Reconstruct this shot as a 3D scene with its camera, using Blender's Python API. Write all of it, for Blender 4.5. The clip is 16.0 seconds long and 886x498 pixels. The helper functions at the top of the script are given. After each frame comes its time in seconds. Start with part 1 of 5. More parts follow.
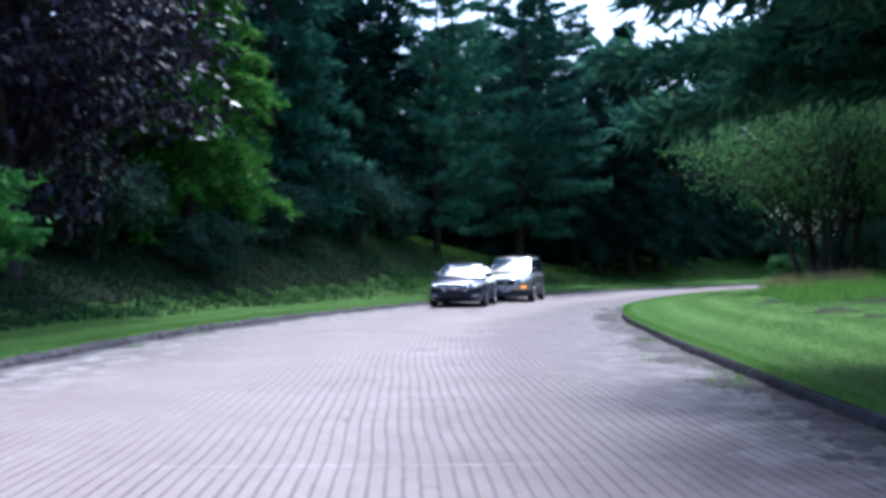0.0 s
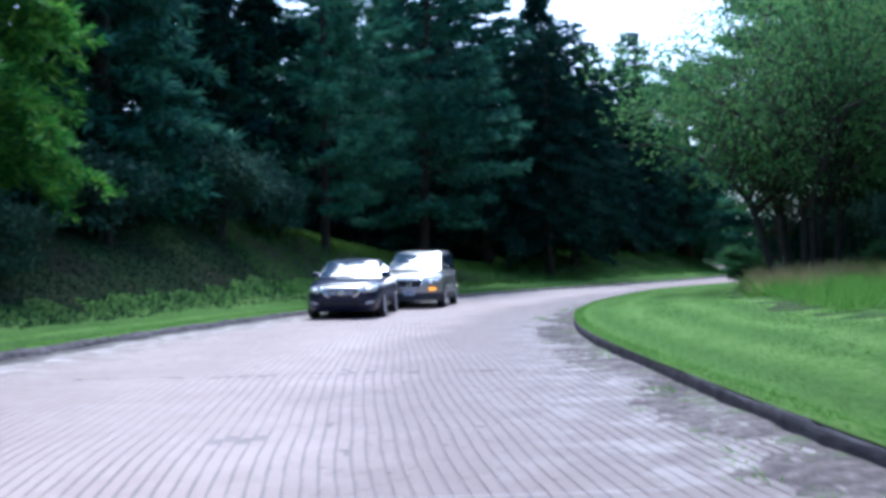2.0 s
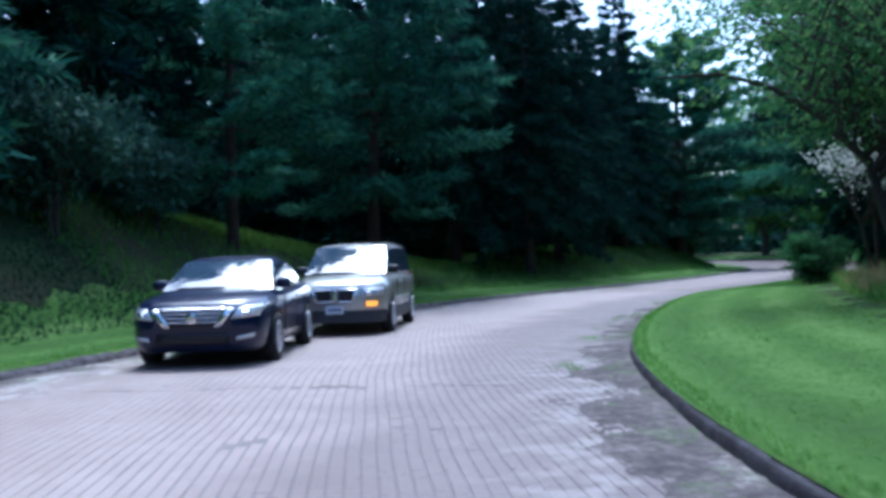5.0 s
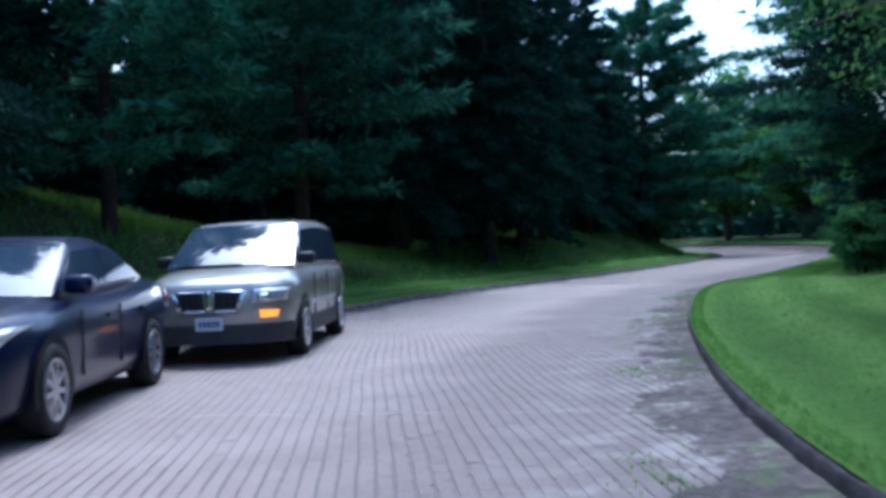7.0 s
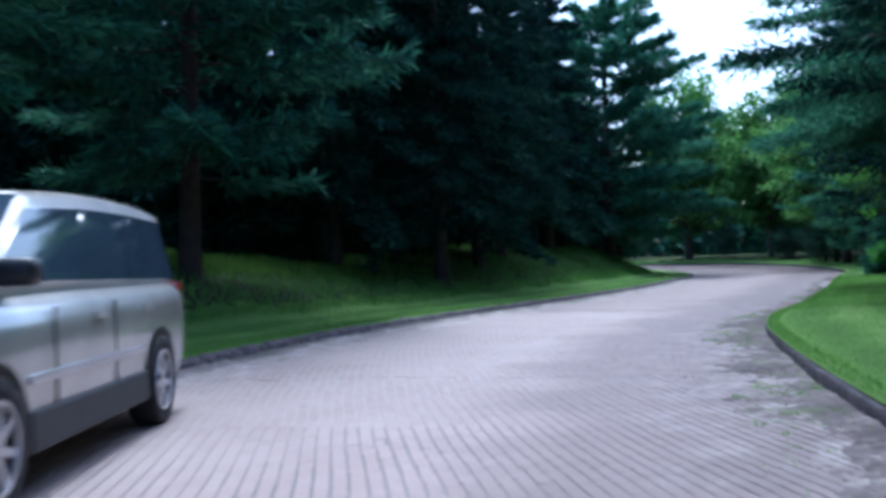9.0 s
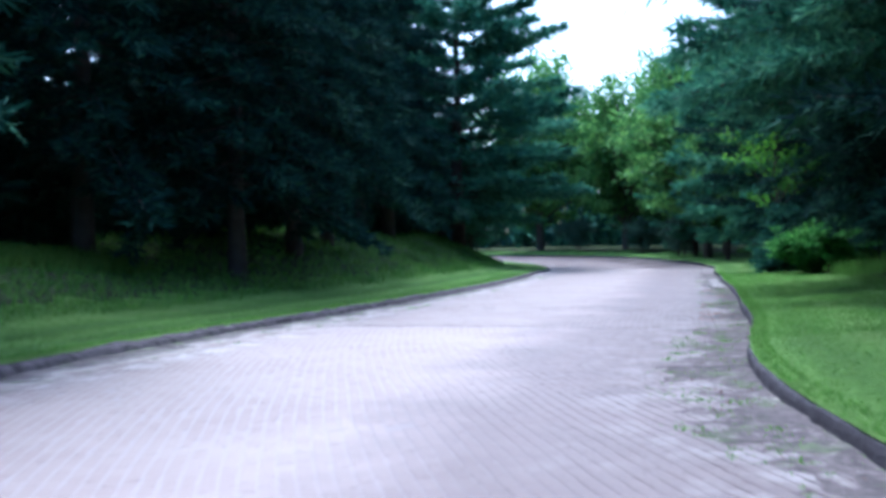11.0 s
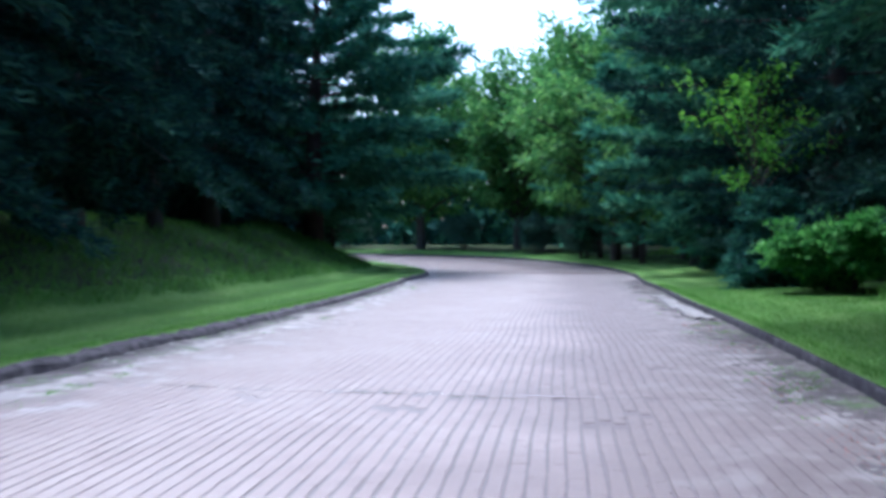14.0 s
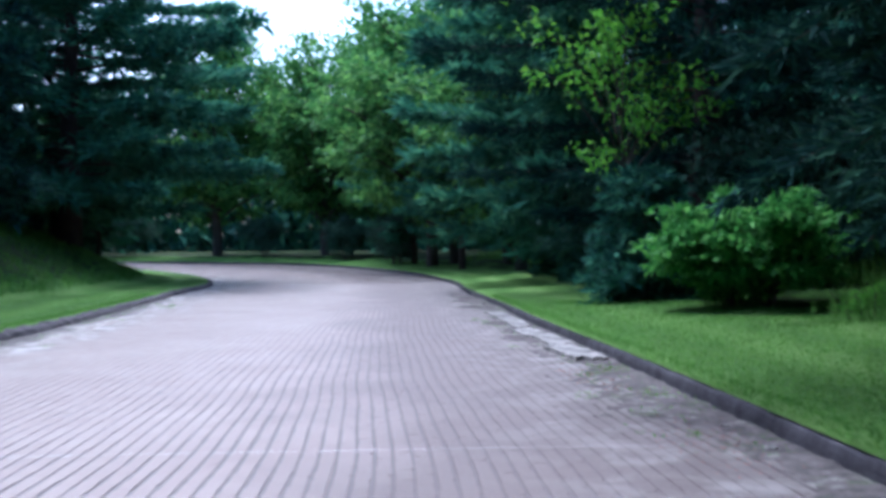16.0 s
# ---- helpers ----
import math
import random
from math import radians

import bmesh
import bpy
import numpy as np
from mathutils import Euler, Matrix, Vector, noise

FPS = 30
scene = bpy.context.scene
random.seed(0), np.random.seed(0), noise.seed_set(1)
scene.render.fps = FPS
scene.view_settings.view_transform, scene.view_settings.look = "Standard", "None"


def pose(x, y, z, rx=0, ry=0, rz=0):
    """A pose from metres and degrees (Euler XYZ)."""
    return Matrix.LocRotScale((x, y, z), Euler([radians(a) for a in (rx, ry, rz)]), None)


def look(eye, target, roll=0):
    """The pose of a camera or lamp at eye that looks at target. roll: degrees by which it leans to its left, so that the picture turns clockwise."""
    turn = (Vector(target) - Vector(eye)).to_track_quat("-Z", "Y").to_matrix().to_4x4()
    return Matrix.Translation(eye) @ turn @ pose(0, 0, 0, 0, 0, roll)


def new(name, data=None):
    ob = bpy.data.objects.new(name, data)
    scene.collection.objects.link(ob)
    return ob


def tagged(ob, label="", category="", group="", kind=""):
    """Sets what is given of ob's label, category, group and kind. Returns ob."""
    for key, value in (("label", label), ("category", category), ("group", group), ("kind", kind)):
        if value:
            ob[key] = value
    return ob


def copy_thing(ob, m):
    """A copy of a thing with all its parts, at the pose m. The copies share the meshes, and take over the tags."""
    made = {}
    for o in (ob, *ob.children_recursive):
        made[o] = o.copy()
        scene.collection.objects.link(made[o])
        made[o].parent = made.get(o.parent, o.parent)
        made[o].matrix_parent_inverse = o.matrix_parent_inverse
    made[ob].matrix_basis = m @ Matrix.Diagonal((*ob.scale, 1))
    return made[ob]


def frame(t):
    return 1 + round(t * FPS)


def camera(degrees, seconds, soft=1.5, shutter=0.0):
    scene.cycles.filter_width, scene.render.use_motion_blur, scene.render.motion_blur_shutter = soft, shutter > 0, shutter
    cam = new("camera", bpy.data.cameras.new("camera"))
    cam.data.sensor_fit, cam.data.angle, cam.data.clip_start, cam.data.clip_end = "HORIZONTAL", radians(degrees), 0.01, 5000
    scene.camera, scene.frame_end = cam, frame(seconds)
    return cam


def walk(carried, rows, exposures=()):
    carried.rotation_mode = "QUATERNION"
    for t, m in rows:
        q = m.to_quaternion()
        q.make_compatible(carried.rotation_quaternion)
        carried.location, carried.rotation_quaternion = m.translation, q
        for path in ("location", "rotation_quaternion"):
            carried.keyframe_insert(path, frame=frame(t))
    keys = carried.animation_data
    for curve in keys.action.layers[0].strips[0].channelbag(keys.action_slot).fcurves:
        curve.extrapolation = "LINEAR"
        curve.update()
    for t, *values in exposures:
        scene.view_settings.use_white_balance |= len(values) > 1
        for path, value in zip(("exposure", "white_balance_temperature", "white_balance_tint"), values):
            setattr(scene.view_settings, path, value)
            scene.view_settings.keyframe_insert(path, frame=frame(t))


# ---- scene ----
# ---- camera and its walk ----
cam = camera(47.62, 16.0, soft=3.8, shutter=0.5)
ROWS = [
    (0.0, 2.875, -0.431, 1.249, -1.56, 1.15, -0.25),
    (0.5, 3.002, 1.637, 1.252, -2.93, 1.22, -0.20),
    (1.0, 3.155, 3.634, 1.252, -4.36, 1.17, -0.45),
    (1.5, 3.369, 5.648, 1.237, -5.73, 1.05, -0.81),
    (2.0, 3.586, 7.750, 1.225, -7.12, 0.99, -1.10),
    (2.5, 3.871, 9.801, 1.221, -8.11, 0.92, -1.42),
    (3.0, 4.198, 11.817, 1.201, -8.56, 1.02, -1.47),
    (5.5, 5.550, 20.238, 1.271, -9.65, 0.64, -1.96),
    (6.0, 5.833, 21.906, 1.252, -10.68, 0.35, -2.08),
    (6.5, 6.125, 23.510, 1.233, -11.47, 0.11, -2.16),
    (7.0, 6.462, 25.179, 1.202, -12.05, 0.13, -2.34),
    (7.5, 6.831, 26.986, 1.157, -12.46, 0.24, -2.17),
    (8.0, 7.199, 28.675, 1.183, -12.55, 0.37, -1.75),
    (8.5, 7.537, 30.376, 1.130, -13.41, 0.80, -1.82),
    (9.0, 8.187, 32.535, 1.152, -15.23, 1.02, -1.83),
    (9.5, 8.938, 34.690, 1.143, -17.84, 0.82, -2.06),
    (10.0, 9.703, 36.585, 1.123, -20.56, 0.46, -1.58),
    (12.5, 14.646, 45.296, 1.212, -26.10, 0.10, -0.76),
    (13.0, 15.673, 47.113, 1.189, -27.07, 0.05, -0.55),
    (13.5, 16.764, 48.880, 1.141, -28.39, 0.12, -0.20),
    (14.0, 17.842, 50.555, 1.185, -30.43, -0.03, 0.02),
    (14.5, 18.902, 52.007, 1.182, -33.15, -0.04, -0.11),
    (15.0, 19.995, 53.375, 1.158, -36.10, -0.02, -0.32),
    (15.5, 21.031, 54.625, 1.110, -39.15, 0.11, -0.39),
    (16.0, 22.062, 55.854, 1.111, -41.03, 0.30, -0.52),
]


def aim(x, y, z, yaw, pitch, roll):
    a, b = radians(yaw), radians(pitch)
    way = Vector((-math.sin(a) * math.cos(b), math.cos(a) * math.cos(b), math.sin(b)))
    return look((x, y, z), Vector((x, y, z)) + way, roll)


walk(cam, [(r[0], aim(*r[1:])) for r in ROWS],
     exposures=[(0.0, 1.47, 4910, 9), (3.2, 1.68, 4690, 6), (5.3, 1.33, 4590, 5), (7.5, 1.12, 4590, 6), (9.0, 1.42, 4700, 7), (10.2, 1.9, 4680, 8), (13.5, 1.8, 4760, 9), (16.0, 1.63, 4720, 9)])

# ---- light ----
SUN_AZ, SUN_EL = radians(8), radians(62)
world = bpy.data.worlds.new("sky")
scene.world = world
world.use_nodes = True
wn = world.node_tree
wn.nodes.clear()
sky = wn.nodes.new("ShaderNodeTexSky")
sky.sky_type, sky.sun_disc = "NISHITA", False
sky.sun_elevation, sky.sun_rotation = SUN_EL, SUN_AZ
sky.air_density, sky.dust_density, sky.ozone_density = 1.0, 5.0, 1.0
bg = wn.nodes.new("ShaderNodeBackground")
bg.inputs["Strength"].default_value = 0.15
wout = wn.nodes.new("ShaderNodeOutputWorld")
wn.links.new(sky.outputs[0], bg.inputs["Color"])
wn.links.new(bg.outputs[0], wout.inputs["Surface"])
sun_data = bpy.data.lights.new("sun", "SUN")
sun_data.energy, sun_data.angle, sun_data.color = 1.4, radians(14), (1.0, 0.94, 0.84)
sun = new("sun", sun_data)
sun_way = Vector((math.sin(SUN_AZ) * math.cos(SUN_EL), math.cos(SUN_AZ) * math.cos(SUN_EL), math.sin(SUN_EL)))
sun.matrix_world = look(sun_way * 60, (0, 0, 0))


# ---- materials ----
def material(name, rough=0.8, metal=0.0, spec=0.3):
    m = bpy.data.materials.new(name)
    m.use_nodes = True
    nt = m.node_tree
    p = nt.nodes["Principled BSDF"]
    p.inputs["Roughness"].default_value = rough
    p.inputs["Metallic"].default_value = metal
    p.inputs["Specular IOR Level"].default_value = spec
    return m, nt, p


def ramp_node(nt, fac, stops):
    r = nt.nodes.new("ShaderNodeValToRGB")
    while len(r.color_ramp.elements) < len(stops):
        r.color_ramp.elements.new(0.5)
    for e, (pos, col) in zip(r.color_ramp.elements, stops):
        e.position, e.color = pos, (*col, 1)
    nt.links.new(fac, r.inputs[0])
    return r.outputs[0]


def noise_node(nt, scale, detail=4.0, vec=None, rough=0.55):
    n = nt.nodes.new("ShaderNodeTexNoise")
    n.inputs["Scale"].default_value, n.inputs["Detail"].default_value = scale, detail
    n.inputs["Roughness"].default_value = rough
    if vec is not None:
        nt.links.new(vec, n.inputs["Vector"])
    return n.outputs["Fac"]


def blend(nt, fac, a, b, mode="MIX"):
    m = nt.nodes.new("ShaderNodeMix")
    m.data_type, m.blend_type = "RGBA", mode
    for sock, v in ((m.inputs[0], fac), (m.inputs[6], a), (m.inputs[7], b)):
        if isinstance(v, (int, float)):
            sock.default_value = v
        elif isinstance(v, tuple):
            sock.default_value = (*v, 1)
        else:
            nt.links.new(v, sock)
    return m.outputs[2]


def calc(nt, op, a, b=0.0):
    m = nt.nodes.new("ShaderNodeMath")
    m.operation = op
    for sock, v in zip(m.inputs, (a, b)):
        if isinstance(v, (int, float)):
            sock.default_value = v
        else:
            nt.links.new(v, sock)
    return m.outputs[0]


def bump(nt, p, height, strength, dist=0.02):
    b = nt.nodes.new("ShaderNodeBump")
    b.inputs["Strength"].default_value, b.inputs["Distance"].default_value = strength, dist
    nt.links.new(height, b.inputs["Height"])
    nt.links.new(b.outputs[0], p.inputs["Normal"])


def coords(nt, kind="Object"):
    return nt.nodes.new("ShaderNodeTexCoord").outputs[kind]


def leaf_material(name, dark, light, glow, thin=0.35, rough=0.67, spec=0.12):
    """Foliage: light scatters on it and a part of it shines through."""
    m, nt, p = material(name, rough, 0, spec)
    pos = coords(nt)
    isl = nt.nodes.new("ShaderNodeNewGeometry").outputs["Random Per Island"]
    big = noise_node(nt, 0.45, 3, pos)
    fac = calc(nt, "ADD", calc(nt, "MULTIPLY", isl, 0.55), calc(nt, "MULTIPLY", big, 0.6))
    col = ramp_node(nt, fac, [(0.2, dark), (0.6, light), (0.95, glow)])
    nt.links.new(col, p.inputs["Base Color"])
    tr = nt.nodes.new("ShaderNodeBsdfTranslucent")
    nt.links.new(col, tr.inputs["Color"])
    mx = nt.nodes.new("ShaderNodeMixShader")
    mx.inputs[0].default_value = thin
    nt.links.new(p.outputs[0], mx.inputs[1])
    nt.links.new(tr.outputs[0], mx.inputs[2])
    nt.links.new(mx.outputs[0], nt.nodes["Material Output"].inputs["Surface"])
    return m


def plain(name, col, rough=0.6, metal=0.0, spec=0.4, vary=0.25, scale=6.0, relief=0.0):
    m, nt, p = material(name, rough, metal, spec)
    pos = coords(nt)
    f = noise_node(nt, scale, 5, pos)
    lo, hi = tuple(c * (1 - vary) for c in col), tuple(min(1, c * (1 + vary)) for c in col)
    nt.links.new(ramp_node(nt, f, [(0.25, lo), (0.75, hi)]), p.inputs["Base Color"])
    if relief:
        bump(nt, p, noise_node(nt, scale * 5, 5, pos), relief)
    return m


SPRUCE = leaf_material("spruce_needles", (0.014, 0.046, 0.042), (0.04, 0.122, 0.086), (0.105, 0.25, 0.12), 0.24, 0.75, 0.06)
# darker copy of the needles, with the wood's deep shade in its colour
SHADE = leaf_material("shaded_needles", (0.004, 0.014, 0.017), (0.014, 0.043, 0.035), (0.046, 0.105, 0.06), 0.18, 0.85, 0.03)
# near-black green: the tree shade on the bank is put into the leaves
COVER = leaf_material("shaded_ground_cover", (0.009, 0.029, 0.017), (0.018, 0.05, 0.026), (0.034, 0.08, 0.034), 0.2, 0.85, 0.05)
PINE = leaf_material("pine_needles", (0.019, 0.067, 0.049), (0.06, 0.178, 0.108), (0.145, 0.32, 0.155), 0.3, 0.75, 0.06)
GREEN = leaf_material("green_leaves", (0.028, 0.085, 0.024), (0.085, 0.205, 0.048), (0.205, 0.375, 0.08), 0.44)
OLIVE = leaf_material("olive_leaves", (0.03, 0.09, 0.034), (0.08, 0.18, 0.058), (0.19, 0.31, 0.08), 0.44)
LIME = leaf_material("lime_leaves", (0.045, 0.14, 0.014), (0.095, 0.25, 0.022), (0.18, 0.37, 0.04), 0.5)
# brighter than the other grass: sunlight on the bank is painted in
SUN_TINTED = leaf_material("sun_tinted_grass", (0.06, 0.125, 0.02), (0.105, 0.19, 0.03), (0.18, 0.27, 0.05), 0.5)
PLUM = leaf_material("plum_leaves", (0.008, 0.005, 0.014), (0.018, 0.010, 0.024), (0.045, 0.026, 0.05), 0.1, 0.4, 0.3)
FROND = leaf_material("frond_leaves", (0.018, 0.07, 0.014), (0.065, 0.21, 0.03), (0.24, 0.42, 0.05), 0.42)
SCRUB = leaf_material("grey_scrub", (0.02, 0.05, 0.038), (0.045, 0.095, 0.062), (0.09, 0.16, 0.10), 0.25)
BLOSSOM = leaf_material("white_blossom", (0.5, 0.5, 0.45), (0.65, 0.65, 0.6), (0.8, 0.8, 0.75), 0.3)
STRAW = leaf_material("straw_grass", (0.13, 0.14, 0.05), (0.30, 0.25, 0.12), (0.44, 0.36, 0.20), 0.3)
BLADES = leaf_material("grass_blades", (0.072, 0.172, 0.03), (0.118, 0.248, 0.044), (0.185, 0.312, 0.065), 0.5)
BARK = plain("bark", (0.05, 0.042, 0.036), 0.9, 0, 0.2, 0.4, 3.0, 0.6)
BARK_RED = plain("pine_bark", (0.05, 0.036, 0.031), 0.9, 0, 0.2, 0.4, 3.0, 0.6)


def grass_material():
    """Mown lawn (UV: metres from the kerb, metres along), with faint mowing bands."""
    m, nt, p = material("lawn", 0.95, 0, 0.1)
    pos, uv = coords(nt), coords(nt, "UV")
    sep = nt.nodes.new("ShaderNodeSeparateXYZ")
    nt.links.new(uv, sep.inputs[0])
    a, b, c = noise_node(nt, 0.35, 4, pos), noise_node(nt, 7.0, 6, pos, 0.7), noise_node(nt, 85, 4, pos, 0.7)
    band = calc(nt, "SINE", calc(nt, "ADD", calc(nt, "MULTIPLY", sep.outputs[0], 5.2), calc(nt, "MULTIPLY", a, 3.0)))
    f = calc(nt, "ADD", calc(nt, "ADD", calc(nt, "MULTIPLY", a, 0.4), calc(nt, "MULTIPLY", b, 0.6)), calc(nt, "MULTIPLY", band, 0.15))
    col = ramp_node(nt, f, [(0.25, (0.082, 0.155, 0.032)), (0.5, (0.115, 0.222, 0.042)), (0.75, (0.195, 0.305, 0.08))])
    col = blend(nt, calc(nt, "MULTIPLY", calc(nt, "SUBTRACT", c, 0.25), 0.7), col, (0.02, 0.058, 0.01))
    nt.links.new(col, p.inputs["Base Color"])
    bump(nt, p, c, 1.0, 0.05)
    return m


def forest_floor_material():
    m, nt, p = material("wood_floor", 0.95, 0, 0.1)
    pos = coords(nt)
    f = noise_node(nt, 0.5, 6, pos, 0.65)
    g = noise_node(nt, 14, 5, pos)
    col = ramp_node(nt, f, [(0.35, (0.032, 0.028, 0.018)), (0.52, (0.03, 0.05, 0.016)), (0.7, (0.048, 0.088, 0.022))])
    col = blend(nt, calc(nt, "MULTIPLY", g, 0.6), col, (0.03, 0.035, 0.015))
    nt.links.new(col, p.inputs["Base Color"])
    bump(nt, p, g, 0.8, 0.05)
    return m


def road_material(name, cols, joint=False):
    """Worn paving; sand and dirt lie in drifts along both kerbs (u: metres across, v: metres along, from the UV map)."""
    m, nt, p = material(name, 0.7, 0, 0.4)
    uv = coords(nt, "UV")
    sep = nt.nodes.new("ShaderNodeSeparateXYZ")
    nt.links.new(uv, sep.inputs[0])
    pos = nt.nodes.new("ShaderNodeNewGeometry").outputs["Position"]
    isl = nt.nodes.new("ShaderNodeNewGeometry").outputs["Random Per Island"]
    rnd = nt.nodes.new("ShaderNodeObjectInfo").outputs["Random"]
    mixr = calc(nt, "FRACT", calc(nt, "ADD", isl, rnd))
    grain, stain = noise_node(nt, 45, 4, pos), noise_node(nt, 0.6, 5, pos, 0.6)
    f = calc(nt, "ADD", calc(nt, "MULTIPLY", mixr, 0.14), calc(nt, "MULTIPLY", stain, 0.86))
    col = ramp_node(nt, f, [(0.2, cols[0]), (0.5, cols[1]), (0.8, cols[2])])
    col = blend(nt, calc(nt, "MULTIPLY", grain, 0.35), col, tuple(c * 0.55 for c in cols[0]))
    # dirt towards the kerbs: distance from the kerb in u's fraction, broken up by noise
    edge = calc(nt, "SUBTRACT", calc(nt, "ABSOLUTE", sep.outputs[0]), 2.45)
    edge = calc(nt, "MAXIMUM", edge, calc(nt, "SUBTRACT", sep.outputs[0], 1.85))
    blot = noise_node(nt, 0.9, 6, pos, 0.72)
    amount = calc(nt, "MULTIPLY_ADD", blot, 2.0)
    amount.node.inputs[2].default_value = -1.15
    dirt = nt.nodes.new("ShaderNodeClamp")
    nt.links.new(calc(nt, "ADD", calc(nt, "MULTIPLY", edge, 0.6), amount), dirt.inputs[0])
    sand = ramp_node(nt, noise_node(nt, 2.2, 6, pos, 0.65), [(0.36, (0.075, 0.062, 0.055)), (0.5, (0.16, 0.135, 0.125)), (0.6, (0.46, 0.43, 0.40))])
    col = blend(nt, dirt.outputs[0], col, sand)
    if joint:
        # joints filled level with pale sand on one worn stretch and in patches
        worn = calc(nt, "MULTIPLY", calc(nt, "GREATER_THAN", sep.outputs[1], WORN[0]), calc(nt, "LESS_THAN", sep.outputs[1], WORN[1]))
        fill = nt.nodes.new("ShaderNodeClamp")
        nt.links.new(calc(nt, "ADD", calc(nt, "SUBTRACT", calc(nt, "MULTIPLY", worn, 1.1), calc(nt, "MULTIPLY", sep.outputs[0], 0.22)), calc(nt, "SUBTRACT", calc(nt, "MULTIPLY", noise_node(nt, 0.35, 3, pos), 2.2), 0.95)), fill.inputs[0])
        col = blend(nt, fill.outputs[0], col, (0.25, 0.205, 0.193))
    # brown dirt plus the right side's shade, both painted into the colour
    grime_shade = nt.nodes.new("ShaderNodeClamp")
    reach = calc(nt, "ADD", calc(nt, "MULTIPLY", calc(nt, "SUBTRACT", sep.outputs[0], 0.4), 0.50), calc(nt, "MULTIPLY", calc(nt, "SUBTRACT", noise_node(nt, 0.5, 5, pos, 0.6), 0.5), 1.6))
    nt.links.new(calc(nt, "MULTIPLY", reach, 1.0), grime_shade.inputs[0])
    grime_shade.inputs["Max"].default_value = 0.72
    col = blend(nt, grime_shade.outputs[0], col, (0.082, 0.056, 0.053))
    nt.links.new(col, p.inputs["Base Color"])
    bump(nt, p, grain, 0.35, 0.01)
    return m


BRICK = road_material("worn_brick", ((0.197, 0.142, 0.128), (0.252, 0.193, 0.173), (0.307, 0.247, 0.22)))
WORN = (77.0, 93.6)
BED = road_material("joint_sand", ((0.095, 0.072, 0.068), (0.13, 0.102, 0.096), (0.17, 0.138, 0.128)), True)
GRASS = grass_material()
FLOOR = forest_floor_material()
KERB = plain("kerb_stone", (0.05, 0.045, 0.051), 0.95, 0, 0.08, 0.5, 5.0, 1.0)
KERB_OLD = plain("crumbled_kerb", (0.085, 0.074, 0.076), 0.95, 0, 0.08, 0.7, 7.0, 1.0)

# ---- plan: the two kerb lines, paired across the road ----
PAIRS = [((-2.34, -36.00), (6.12, -36.00)), ((-2.29, -9.00), (6.12, -9.00)), ((-2.36, 7.26), (6.38, 7.15)), ((-2.39, 10.88), (6.62, 10.73)),
         ((-2.21, 14.60), (6.87, 14.20)), ((-1.71, 18.35), (7.18, 17.61)), ((-0.94, 22.12), (7.52, 20.93)), ((0.14, 25.89), (7.96, 24.16)),
         ((1.34, 29.65), (8.60, 27.30)), ((2.68, 33.31), (9.47, 30.44)), ((4.16, 36.65), (10.73, 33.73)), ((5.71, 39.96), (12.12, 36.99)),
         ((7.37, 43.27), (13.66, 40.11)), ((9.09, 46.64), (15.23, 43.14)), ((11.05, 50.00), (16.86, 46.00)), ((13.35, 53.26), (18.77, 48.60)),
         ((15.75, 56.17), (21.17, 51.14)), ((17.91, 58.84), (23.42, 54.03)), ((20.15, 61.59), (25.71, 56.87)), ((23.40, 65.73), (29.16, 61.18)),
         ((26.59, 70.01), (32.44, 65.52)), ((29.67, 74.39), (35.81, 69.79)), ((32.67, 78.80), (39.12, 74.11)), ((35.68, 83.45), (42.39, 78.31)),
         ((38.73, 87.63), (45.98, 82.58)), ((41.14, 91.59), (48.91, 86.73)), ((43.00, 96.47), (52.87, 93.78)), ((43.88, 102.67), (56.12, 102.66)),
         ((43.25, 108.82), (57.21, 112.44)), ((39.62, 115.84), (54.56, 123.10)), ((33.02, 121.98), (47.48, 131.97)), ((23.29, 125.51), (34.11, 137.31)),
         ((4.46, 129.10), (7.17, 140.00)), ((-36.02, 131.80), (-36.02, 140.90))]
ROAD_LIFT = [(-40, 0), (88, 0), (100, 0.25), (112, 0.55), (121, 0.68), (135, 0.7)]


def spline(points, step=0.5):
    """A smooth line through points (Catmull-Rom), sampled evenly in its parameter."""
    p = np.array(points, float)
    p = np.vstack([2 * p[0] - p[1], p, 2 * p[-1] - p[-2]])
    out = []
    for i in range(1, len(p) - 2):
        n = max(2, int(np.linalg.norm(p[i + 1] - p[i]) / step))
        for t in np.arange(n) / n:
            a, b, c, d = p[i - 1], p[i], p[i + 1], p[i + 2]
            out.append(0.5 * (2 * b + (c - a) * t + (2 * a - 5 * b + 4 * c - d) * t * t + (3 * b - a - 3 * c + d) * t ** 3))
    out.append(p[-2])
    return np.array(out)


both = spline([(*a, *b) for a, b in PAIRS], 0.5)
for _ in range(40):
    both[1:-1] = (both[:-2] + 2 * both[1:-1] + both[2:]) / 4
centre = (both[:, :2] + both[:, 2:]) / 2
along = np.r_[0, np.cumsum(np.linalg.norm(np.diff(centre, axis=0), axis=1))]
even = np.arange(0, along[-1], 0.4)
left_line = np.stack([np.interp(even, along, both[:, k]) for k in (0, 1)], 1)
right_line = np.stack([np.interp(even, along, both[:, k]) for k in (2, 3)], 1)
mid_line = (left_line + right_line) / 2
tangent = np.gradient(mid_line, axis=0)
tangent /= np.linalg.norm(tangent, axis=1)[:, None]
right_way = np.stack([tangent[:, 1], -tangent[:, 0]], 1)
half = ((right_line - left_line) * right_way).sum(1) / 2
lift = np.interp(mid_line[:, 1], [a for a, _ in ROAD_LIFT], [b for _, b in ROAD_LIFT])
